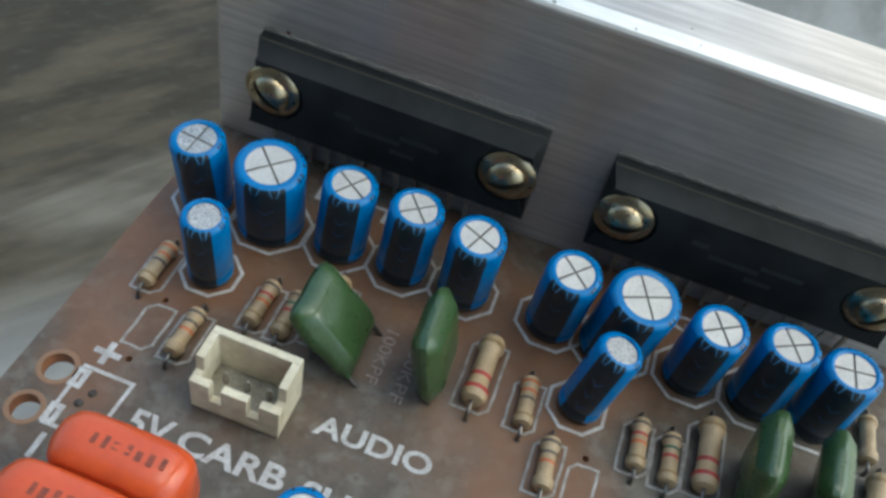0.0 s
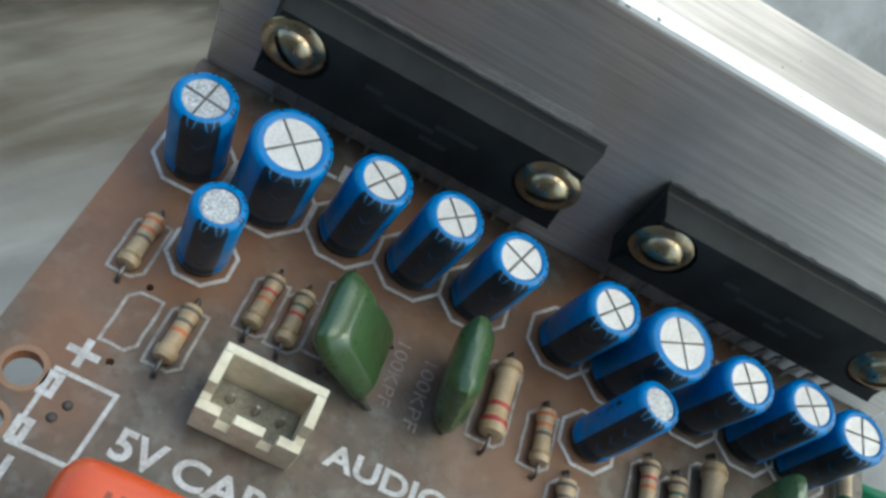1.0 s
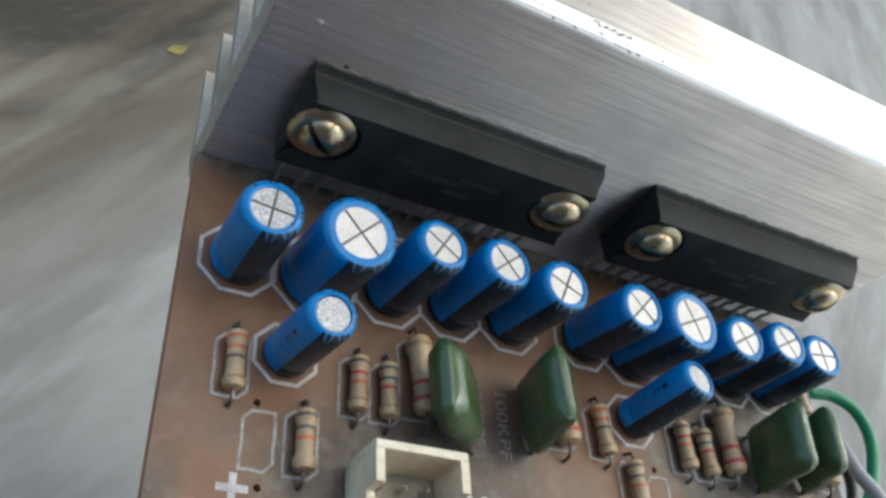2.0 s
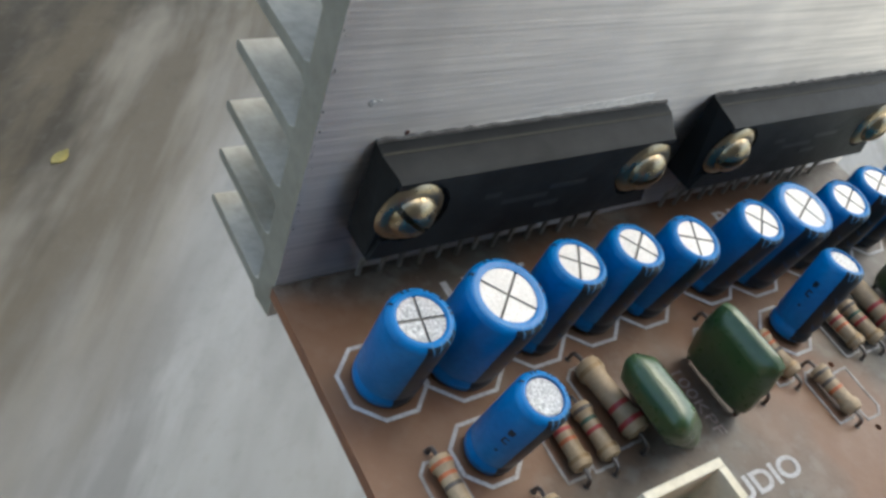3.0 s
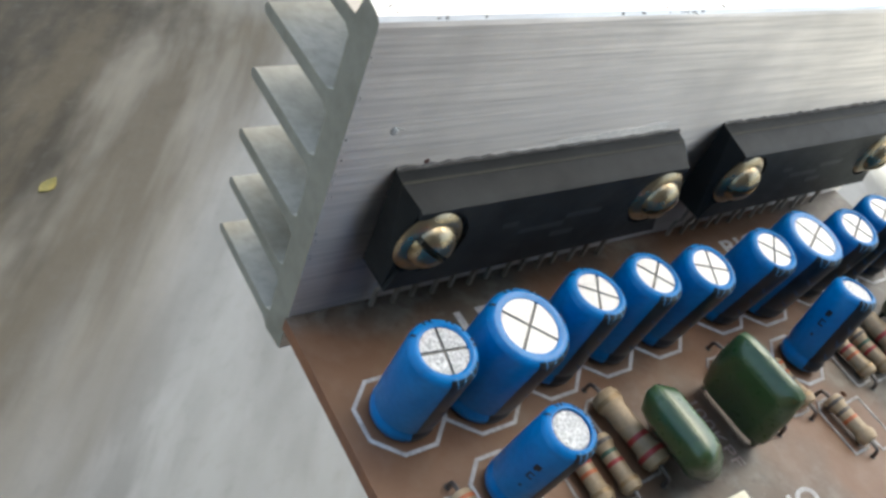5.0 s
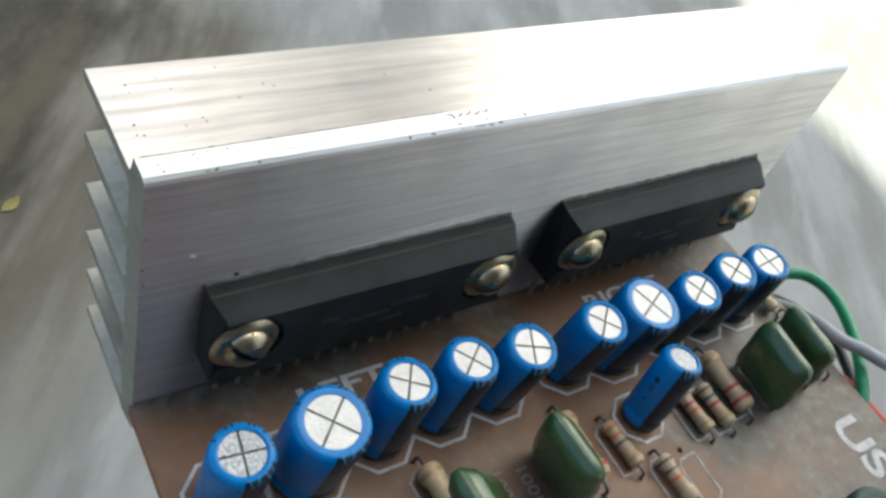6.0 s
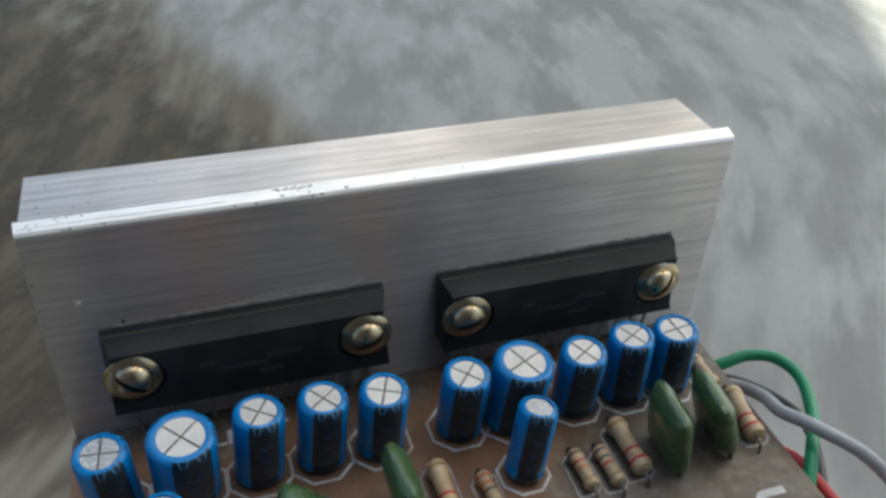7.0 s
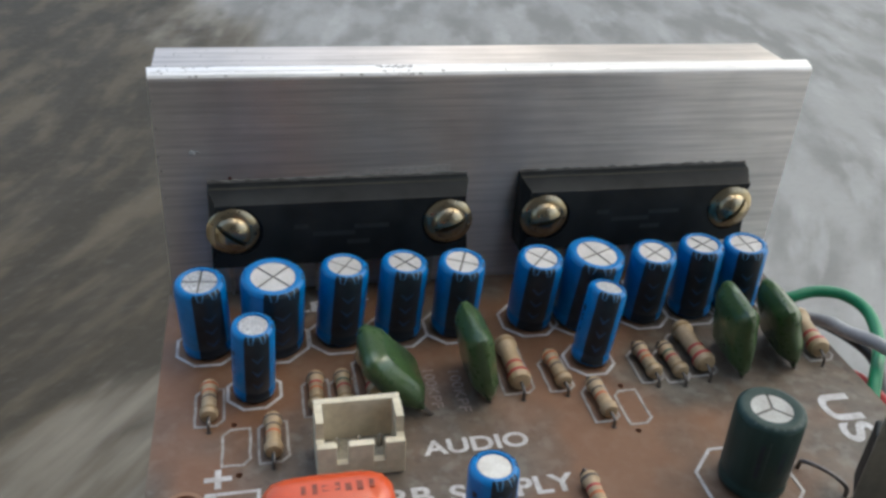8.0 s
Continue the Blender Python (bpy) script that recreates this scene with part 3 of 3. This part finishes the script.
def chip(x0, x1):
    c = thing("power_amplifier_chip", (x0 + x1) / 2, 0, 0, "long black epoxy power chip clamped flat against the heatsink", "chip", "power chips on the heatsink")
    a, b = x0 - (x0 + x1) / 2, x1 - (x0 + x1) / 2
    zb, zt, zc = 6.8, 18.3, 12.6
    bm = prism([(-0.03, zb), (-0.03, zt), (-1.5, zt - 0.35), (-3.9, 16.95), (-3.9, zb)], a, b, "x")
    # the thick front part, with a round bay at each end for the screw
    r, cx = 3.85, 2.9
    right = [(b - cx + r * math.cos(radians(t)), zc + r * math.sin(radians(t))) for t in range(-60, -301, -20)]
    left = [(a + cx + r * math.cos(radians(t)), zc + r * math.sin(radians(t))) for t in range(120, -121, -20)]
    s = r * math.sin(radians(60))
    outline = [(a, zb), (b, zb), (b, zc - s)] + right + [(b, zc + s), (b, 16.5), (a, 16.5), (a, zc + s)] + left + [(a, zc - s)]
    prism(outline, -4.35, -3.9, "y", bm)
    prism([(-3.9, 16.5), (-4.35, 16.5), (-4.35, 16.72), (-3.9, 16.95)], a, b, "x", bm)
    # drafted ends
    for v in bm.verts:
        if v.co.y < -3.0 and v.co.z > zb + 1.0:
            v.co.x *= 1 - 0.9 / b
    part("body", bm, M_IC, c)
    part("seam", prism([(-1.4, zt - 0.36), (-1.4, zt - 0.27), (-1.66, zt - 0.36), (-1.66, zt - 0.46)], a + 0.1, b - 0.1, "x"), M_SLOT, c, "thin dark mould line")
    rough_edge = random.Random(int(x0))
    ridge = [(a + (b - a) * k / 40, zt + 0.12 + abs(rough_edge.gauss(0, 0.16))) for k in range(41)]
    part("paste_residue", prism(ridge + [(b, zt - 0.05), (a, zt - 0.05)], -0.34, -0.01, "y"), M_PASTE_OLD, c, "ragged grey edge of old heat paste")
    for k in range(14):
        x = (k - 6.5) * 2.48
        bm = box(x - 0.25, -1.75, 3.4, x + 0.25, -1.35, zb + 0.1)
        if k % 2:
            prism([(-1.75, 3.4), (-1.35, 3.4), (-1.0, 2.2), (-1.0, 0), (-1.4, 0), (-1.4, 2.1)], x - 0.22, x + 0.22, "x", bm)
        else:
            prism([(-1.75, 3.4), (-1.35, 3.4), (-0.75, 2.4), (-0.75, 0), (-1.15, 0), (-1.15, 2.3)], x - 0.22, x + 0.22, "x", bm)
        part("pin", bm, M_PIN, c)
    for k, (x, z, w) in enumerate(((-7.0, 12.6, 2.0), (-4.4, 11.3, 6.0), (1.5, 12.3, 5.0), (0.5, 9.8, 3.2))):
        part("marking", box(x, -4.38, z, x + w, -4.35, z + 0.7), M_IC_INK, c, "faint unreadable marking")
    return c


chip(6.45, 43.6)
chip(51.7, 88.9)


def screw(x, z, turn):
    s = thing("screw", x, -3.91, z, "yellow zinc slotted screw with a domed head and wide flange", "screw", "screws holding the chips", rot=(90, 0, 0))
    part("flange", lathe([(0, 0.0), (3.5, 0.0), (3.65, 0.2), (3.5, 0.4), (2.7, 0.8), (0, 0.8)], 40), M_BRASS, s, smooth=True)
    n, bm = 40, bmesh.new()
    # domed head in two halves either side of the slot
    for sgn in (1, -1):
        prof = [(2.55 * math.cos(radians(a)), 0.6 + 1.7 * math.sin(radians(a))) for a in range(0, 90, 9)]
        rows = []
        for r, h in prof:
            row = []
            for i in range(17):
                ang = math.pi * i / 16
                px, py = r * math.cos(ang), max(r * math.sin(ang), 0.32)
                if abs(px) > 1e-9 and math.hypot(px, py) > r:
                    px = math.copysign(math.sqrt(max(r * r - py * py, 0.0)), px)
                row.append(bm.verts.new((px, sgn * py, h)))
            rows.append(row)
        for p, q in zip(rows, rows[1:]):
            for i in range(16):
                bm.faces.new((p[i], p[i + 1], q[i + 1], q[i]))
        lo = [bm.verts.new((v.co.x, sgn * 0.32, 0.5)) for v in (rows[0][0], rows[0][-1])]
        bm.faces.new([lo[0]] + [r[0] for r in rows] + [r[-1] for r in rows[::-1]] + [lo[1]])
        bm.faces.new(rows[-1])
    part("head", bm, M_BRASS, s, at=mm(0, 0, 0, 0, 0, turn), smooth=True)
    part("slot", box(-2.3, -0.34, 0.7, 2.3, 0.34, 1.25), M_SLOT, s, at=mm(0, 0, 0, 0, 0, turn))


for x, turn in ((9.6, -38), (40.3, 20), (55.0, 12), (85.6, 50)):
    screw(x, 12.6, turn)


# ---- electrolytic capacitors ----
def electrolytic(x, y, tx, ty, h, dia, cross=45.0, stripe=-75.0, plain=False, sleeve=None, group="blue capacitors on the board", marks=True, label=""):
    lean = (math.degrees(math.atan2(-(ty - y), h)), math.degrees(math.atan2(tx - x, h)), 0)
    size = {5.3: "slim", 6.55: "small", 8.4: "larger"}.get(dia, "")
    e = thing("electrolytic_capacitor", x, y, 0, label or f"{size} blue sleeved electrolytic capacitor with a black stripe, soldered upright", "capacitor", group, rot=lean)
    r, b = dia / 2, 0.35
    main = sleeve or M_BLUE
    lip = 0.6 if sleeve else 0.69
    prof = [(0, b), (r - 0.35, b), (r - 0.05, b + 0.35), (r, b + 0.9), (r, b + 1.2), (r - 0.18, b + 1.6), (r - 0.18, b + 1.9), (r, b + 2.3),
            (r, h - 0.75), (r - 0.12, h - 0.32), (r - 0.42, h - 0.05), (r - 0.75, h + 0.02), (r * lip, h - 0.12), (r * lip, h - 0.5)]
    part("sleeve", lathe(prof, 44), main, e, smooth=True)
    if not sleeve:
        o = 0.025
        sp = [(r - 0.05 + o, b + 0.35), (r + o, b + 0.9), (r + o, b + 1.2), (r - 0.18 + o, b + 1.6), (r - 0.18 + o, b + 1.9), (r + o, b + 2.3), (r + o, h - 0.75),
              (r - 0.12 + o, h - 0.32 + o), (r - 0.42 + o, h - 0.05 + o)]
        part("stripe", lathe(sp, 16, None, stripe - 35, stripe + 35), M_STRIPE, e, "black printed stripe", smooth=True)
        path = [(r - 0.6, h + 2 * o), (r - 0.4 + o, h - 0.05 + 2 * o), (r - 0.1 + o, h - 0.33 + 2 * o), (r + 2 * o, h - 0.75), (r + 2 * o, h - 0.95)]
        for a, s, g in ((-27, 1, 8), (-6, -1, 8), (6, 1, 8), (27, -1, 8)):
            bm, prev = bmesh.new(), None
            for k, (pr, pz) in enumerate(path):
                q = radians(stripe + a + s * g * k / 4)
                d = 0.065 / pr
                cur = [bm.verts.new((pr * math.cos(q + w), pr * math.sin(q + w), pz)) for w in (-d, d)]
                if prev:
                    bm.faces.new((prev[0], prev[1], cur[1], cur[0]))
                prev = cur
            part("tick", bm, M_STRIPE_BLUE, e, "pale chevron mark")
        for k in range(3):
            z = 2.7 + 2.2 * k + (x * 7 % 1.0)
            bm, ro = bmesh.new(), r + 2 * o
            for side in (-1, 1):
                row = []
                for i in range(4):
                    q, up = radians(stripe + side * 15 * i / 3), 0.95 * i / 3
                    row.append([bm.verts.new((ro * math.cos(q), ro * math.sin(q), z + up + w)) for w in (0, 0.5 - 0.1 * i)])
                for p, q in zip(row, row[1:]):
                    bm.faces.new((p[0], q[0], q[1], p[1]))
            part("tick", bm, M_STRIPE_DIM, e, "dull blue chevron")
        if marks:
            for k, a in enumerate((64, 74, 96, 118, 128, 160, 172, 205)):
                p = [(r - 0.55, h + o), (r - 0.25, h - 0.12 + 1.5 * o), (r - 0.08, h - 0.42)]
                part("marking", lathe(p, 2, None, stripe + a, stripe + a + 5), M_STRIPE, e)
    tr = r * lip - 0.02
    if sleeve:
        for k in range(9):
            a = -150 + 17 * k
            part("tick", lathe([(r - 0.5, h + 0.03), (r - 0.2, h - 0.17)], 2, None, a, a + 3.5 + 2 * (k % 3)), M_SLEEVE_INK, e, "pale worn mark")
        for k, (a, z, w, v) in enumerate(((-128, 4.2, 7, 5.0), (-116, 3.4, 3, 6.4), (-92, 5.1, 8, 3.2), (-80, 3.0, 2.5, 6.8), (-60, 4.4, 7, 4.4), (-44, 3.6, 3, 5.8))):
            part("marking", lathe([(r + 0.02, z), (r + 0.02, z + v)], 4, None, a, a + w), M_SLEEVE_INK if k % 2 else M_STRIPE, e, "unreadable faded printing")
    if plain:
        for z0, z1, a0, w in ((8.0, 8.75, 0, 13), (7.85, 8.0, 2, 5), (6.5, 7.4, 1, 4), (6.5, 6.75, 1, 14), (7.2, 7.4, 3, 11), (4.9, 5.25, 5, 6)):
            part("marking", lathe([(r + 0.02, z0), (r + 0.02, z1)], 4, None, stripe - 80 + a0, stripe - 80 + a0 + w), M_STRIPE, e, "unreadable black printing")
        part("can_top", lathe([(0, h - 0.12), (tr * 0.9, h - 0.14), (tr, h - 0.25)], 36), M_CAN_CREAM if y < -40 else M_CAN_SPARKLE, e, "bare metal top")
    else:
        bm = lathe([(0, h - 0.32), (tr, h - 0.32)], 36)
        part("vent_groove", bm, M_GROOVE, e, "dark scored vent lines")
        n = 3 if sleeve else 4
        for k in range(n):
            a0 = cross + 360 / n * k
            g = math.degrees(0.15 / tr)
            outline = [(0.19 * math.cos(radians(a0 + 180 / n)), 0.19 * math.sin(radians(a0 + 180 / n)))]
            outline += [(tr * math.cos(radians(a0 + g + (360 / n - 2 * g) * i / 10)), tr * math.sin(radians(a0 + g + (360 / n - 2 * g) * i / 10))) for i in range(11)]
            part("can_top", prism(outline, h - 0.4, h - 0.17), M_CAN_DULL if sleeve else (M_CAN_SPARKLE if x < 8 else M_CAN), e)
    return e


CAPS = [  # base x, y; top x, y, height; diameter; turn of the scored cross; stripe's bearing
    (5.6, -13.45, 5.3, -14.95, 11.85, 6.55, 83, -72),
    (14.2, -13.4, 14.65, -14.95, 11.95, 8.4, 45, -74),
    (23.4, -13.1, 24.2, -13.55, 12.05, 6.55, 57, -84),
    (31.65, -12.85, 32.4, -13.45, 12.05, 6.55, 40, -88),
    (39.9, -12.8, 40.2, -14.4, 12.2, 6.55, 68, -92),
    (51.35, -12.6, 51.6, -14.25, 12.0, 6.55, 47, -102),
    (59.2, -12.8, 59.95, -14.0, 11.95, 8.4, 26, -102),
    (68.9, -12.9, 68.7, -14.4, 11.85, 6.55, 30, -102),
    (77.0, -12.9, 76.6, -13.3, 12.0, 6.55, 27, -108),
    (84.3, -12.9, 83.6, -13.55, 11.8, 6.55, 5, -102),
]
for x, y, tx, ty, h, dia, cross, stripe in CAPS:
    electrolytic(x, y, tx, ty, h, dia, cross, stripe)
    octagon(x, y, dia * 0.5 + (1.2 if dia < 7 else 1.0))
for x, y, tx, ty, h, stripe in ((11.5, -23.7, 11.85, -25.2, 11.8, -80), (57.15, -23.0, 58.7, -22.05, 11.65, -106)):
    electrolytic(x, y, tx, ty, h, 5.3, 0, stripe, plain=True)
    octagon(x, y, 3.6)
electrolytic(35.4, -51.2, 35.3, -51.0, 10.7, 5.3, 0, -75, plain=True)
electrolytic(68.6, -47.6, 68.2, -47.8, 11.6, 7.8, 75, -75, sleeve=M_DARKSLEEVE, label="dark green sleeved electrolytic capacitor with a pale scored top", group="dark capacitor")
octagon(68.4, -47.8, 6.2, 0.4)


# ---- resistors ----
def resistor(x, y, big=False, bands=(), turn=0.0, outline=True):
    """Lies along y on its leads; bands from the heatsink side down: (share of length, material)."""
    length, r = (9.0, 1.5) if big else (6.2, 1.12)
    e = thing("resistor", x, y, 0, ("large " if big else "small ") + "tan striped carbon resistor lying on the board", "resistor", "resistors on the board", rot=(0, 0, turn))
    z, n = r + 0.12, 20
    k = length / 2

    def radius(u):
        a = abs(u)
        if a > 0.97:
            return r * 0.62
        return r * (1.0 if 0.62 < a < 0.92 else (0.80 if a < 0.55 else (0.91 if a <= 0.62 else 0.86)))

    us = [-1, -0.965, -0.92, -0.85, -0.75, -0.66, -0.6, -0.52, -0.3, 0, 0.3, 0.52, 0.6, 0.66, 0.75, 0.85, 0.92, 0.965, 1]
    at = mm(0, 0, z, -90)
    part("body", lathe([(0, -k)] + [(radius(u), u * k) for u in us] + [(0, k)], n), M_TAN, e, at=at, smooth=True)
    for u, m in bands:
        w = 0.066 if not big else 0.06
        part("band", lathe([(radius(u - w) + 0.02, (u - w) * k), (radius(u) + 0.03, u * k), (radius(u + w) + 0.02, (u + w) * k)], n), m, e, at=at, smooth=True)
    q = k + (1.3 if not big else 1.6)
    for s in (1, -1):
        part("lead", tube([(0, s * (k - 0.1), z), (0, s * (k + 0.55), z), (0, s * (q - 0.15), z * 0.75), (0, s * q, -0.3)], 0.22, 8), M_LEAD, e, smooth=True)
        part("solder_spot", lathe([(0, 0.05), (0.26, 0.04), (0.36, 0.0)], 12), M_SOLDER, e, at=mm(0, s * q, 0))
    if outline:
        resistor_outline(x, y, 2 * r + 1.2, length + 0.6)


B_OOG = ((0.72, M_ORG), (0.36, M_ORG), (0.02, M_BLK), (-0.72, M_GLD))
B_TBO = ((0.74, M_BLK), (0.34, M_BLK), (-0.02, M_ORG), (-0.7, M_TAN))
B_ROR = ((0.72, M_BLK), (0.3, M_RED), (-0.05, M_ORG), (-0.72, M_GLD))
B_GRG = ((0.72, M_BLK), (0.35, M_GRN), (0.0, M_RED), (-0.7, M_GLD))
B_RED2 = ((-0.05, M_TAN), (-0.28, M_RED), (-0.72, M_RED), (0.72, M_GLD))
resistor(6.0, -26.1, False, B_OOG)
resistor(13.55, -33.2, False, B_TBO, -1)
resistor(19.2, -26.0, False, B_ROR, -2)
resistor(22.7, -26.1, False, B_GRG)
resistor(26.6, -23.6, True, B_RED2, 5)
resistor(45.7, -23.9, True, B_RED2)
resistor(51.5, -25.6, False, B_OOG, 4)
resistor(55.5, -32.1, False, B_TBO, 3)
resistor(64.6, -25.5, False, B_ROR, 2)
resistor(68.3, -25.9, False, B_GRG, 2)
resistor(72.3, -23.7, True, B_RED2)
resistor(91.2, -22.8, True, B_RED2, -9)
resistor(90.6, -13.4, False, ((0.7, M_GLD),), 0, False)
resistor(48.9, -48.2, False, B_ROR, 0, False)
resistor_outline(9.2, -33.5, 3.2, 6.0)
resistor_outline(59.6, -33.2, 3.2, 6.4)


# ---- green dipped film capacitors ----
def film_cap(name, x, y, w, h, thick, lean, turn, material, label, category, group, lift=0.7, square=False):
    """A pillow-shaped dipped capacitor standing on two leads; its face lies along y before it is turned."""
    e = thing(name, x, y, 0, label, category, group, rot=(0, lean, turn))
    bm, n, rows = bmesh.new(), 48, []

    def edge(a, s):
        c, q = math.cos(a), math.sin(a)
        p = 5.0 if square else 9.0
        k = (abs(c) ** p + abs(q) ** p) ** (-1 / p)
        return c * k * w / 2 * s, q * k * h / 2 * s

    levels = [(-0.5, 0.66), (-0.46, 0.75), (-0.2, 0.955), (-0.11, 1.0), (0.11, 1.0), (0.2, 0.955), (0.46, 0.75), (0.5, 0.66)] if not square else [
        (-0.5, 0.78), (-0.47, 0.85), (-0.38, 0.93), (-0.2, 0.99), (0, 1.0), (0.2, 0.99), (0.38, 0.93), (0.47, 0.85), (0.5, 0.78)]
    for d, s in levels:
        rows.append([bm.verts.new((d * thick, *edge(2 * math.pi * i / n, s))) for i in range(n)])
    for p, q in zip(rows, rows[1:]):
        for i in range(n):
            bm.faces.new((p[i], p[(i + 1) % n], q[(i + 1) % n], q[i]))
    bm.faces.new(rows[0][::-1])
    bm.faces.new(rows[-1])
    for v in bm.verts:
        j = noise.noise(v.co * 0.35 + Vector((x, y, 0))) * (0.12 if square else 0.36)
        v.co.y += j
        v.co.z += h / 2 + lift + j * 0.6
    part("body", bm, material, e, smooth=True)
    for s in (1, -1):
        part("lead", tube([(0, s * w * 0.4, lift + h * 0.12), (0, s * w * 0.42, lift * 0.5), (0, s * w * 0.42, -0.4)], 0.28, 8), M_LEAD, e, smooth=True)
        part("resin_foot", lathe([(0.5, 0.9), (0.42, 0.4), (0.28, 0.15)], 12), material, e, at=mm(0, s * w * 0.41, lift - 0.55))
    return e


GREEN = "glossy dark green dipped film capacitor standing on edge"
film_cap("film_capacitor", 33.1, -27.2, 9.0, 10.3, 4.0, -42, 1, M_GREEN, GREEN + ", leaning far over", "capacitor", "green film capacitors", lift=1.8)
film_cap("film_capacitor", 41.0, -25.9, 9.2, 10.4, 3.5, -11, 3, M_GREEN, GREEN, "capacitor", "green film capacitors")
film_cap("film_capacitor", 77.6, -25.6, 9.2, 10.3, 3.5, -7, -4, M_GREEN, GREEN, "capacitor", "green film capacitors")
film_cap("film_capacitor", 86.2, -24.7, 9.2, 10.0, 3.4, -18, -4, M_GREEN, GREEN, "capacitor", "green film capacitors")

# ---- orange film capacitors, side by side ----
for x, y in ((18.5, -52.0), (16.6, -57.9)):
    e = film_cap("film_capacitor", x, y, 13.4, 10.4, 5.6, 0, 90, M_ORANGE, "glossy orange-red dipped film capacitor with dark printing on top", "capacitor", "orange film capacitors", square=True)
    pr = random.Random(int(x * 10))
    for k in range(7):
        part("marking", box(-0.5 + pr.uniform(-0.15, 0.15), -4.4 + k * 1.1, 11.0, 0.5 + pr.uniform(-0.1, 0.2), -3.75 + k * 1.1 + pr.uniform(-0.25, 0.15), 11.12), M_ORANGE_INK, e, "unreadable brown printing")

# ---- cream pin header ----
con = thing("pin_header", 23.2, -37.5, 0, "cream nylon three-pin socket, open at the top", "connector")
bm = box(-5.0, -2.9, 0.2, 5.0, 2.9, 1.3, 0.12)
part("base", bm, M_CREAM, con)
part("dust_layer", box(-4.05, -1.9, 1.3, 4.05, 1.95, 1.75, 0.1), M_CREAM_DIRTY, con, "grey dust in the bottom of the socket")
part("back_wall", box(-5.0, 2.0, 1.25, 5.0, 2.9, 7.3, 0.12), M_CREAM, con)
for s in (1, -1):
    part("side_wall", prism([(2.0, 1.25), (2.0, 7.25), (-1.2, 7.25), (-1.3, 5.0), (-1.96, 5.0), (-1.96, 1.25)], s * 5.0 - (0.9 if s > 0 else 0), s * 5.0 + (0 if s > 0 else 0.9), "x"), M_CREAM, con)
for a, b in ((-5.0, -2.75), (-1.45, 1.45), (2.75, 5.0)):
    part("front_wall", box(a, -2.9, 1.25, b, -1.95, 5.0, 0.1), M_CREAM, con)
part("front_wall", box(-4.95, -2.85, 1.2, 4.95, -2.0, 2.3, 0.05), M_CREAM, con)
for k in (-1, 0, 1):
    part("pin", lathe([(0.36, 0.3), (0.36, 3.0), (0.2, 3.5), (0, 3.55)], 4), M_PIN, con, "tinned square pin", at=mm(k * 2.5, 0.2, 0))

# ---- wires at the edge of the board, metal tab ----
tagged(part("wire", tube([(93.5, -9.5, -2.6), (96, -10.8, -1.0), (100, -11.2, 0.2), (103.6, -13.5, 0.8), (104.6, -18.5, 0.8), (101.6, -25.5, 0.4), (97.2, -31.5, -0.6), (94.0, -36, -2.6), (90, -42, -3.2)], 0.95, 12), M_WG, smooth=True),
       "green insulated wire looping beside the circuit board", "wire", "wires beside the board")
tagged(part("wire", tube([(93.0, -12, -2.8), (96.5, -15.5, -1.6), (96.6, -20.5, 1.0), (96.0, -25, 2.6), (98.5, -29.5, 3.2), (105, -36, 0), (113, -45, -12), (122, -58, -40), (128, -72, -80), (134, -90, -98.6)], 1.0, 12), M_WGREY, smooth=True),
       "grey insulated cable running off from the board", "wire", "wires beside the board")
tagged(part("wire", tube([(93.0, -10, -3.2), (98.0, -13, -3.2), (102.0, -17.5, -3.6), (103.8, -23, -4.2), (101, -30, -4.6), (96, -37, -4.0), (90, -43, -3.4)], 0.85, 12), M_WBLK, smooth=True),
       "black insulated wire looping beside the circuit board", "wire", "wires beside the board")
tagged(part("wire", tube([(92.5, -26, -2.9), (96.3, -29, -2.4), (97.0, -36, -2.4), (96.8, -46, -2.6), (93, -54, -2.9)], 0.85, 12), M_WRED, smooth=True),
       "red insulated wire along the board's edge", "wire", "wires beside the board")
tab = thing("regulator", 76.6, -54.6, 0, "upright voltage regulator with a dull metal tab", "regulator", rot=(0, 0, -36))
part("metal_tab", box(0, 0, 1.0, 10.2, 0.7, 15.8, 0.12), M_TAB, tab)
part("body", box(0, 0.72, 3.0, 10.0, 4.4, 11.5, 0.3), M_IC, tab)
for k in range(3):
    part("lead", box(2.1 + 2.5 * k, 2.0, -0.4, 2.8 + 2.5 * k, 2.5, 3.1), M_LEAD, tab)
jumper = tagged(part("wire_link", tube([(75.5, -46.5, 0.0), (75.7, -46.9, 1.4), (77.2, -49.2, 1.9), (78.6, -51.2, 1.3), (78.8, -51.6, -0.2)], 0.27, 8), M_LEAD, smooth=True),
                "thin bare wire link on the circuit board", "wire")
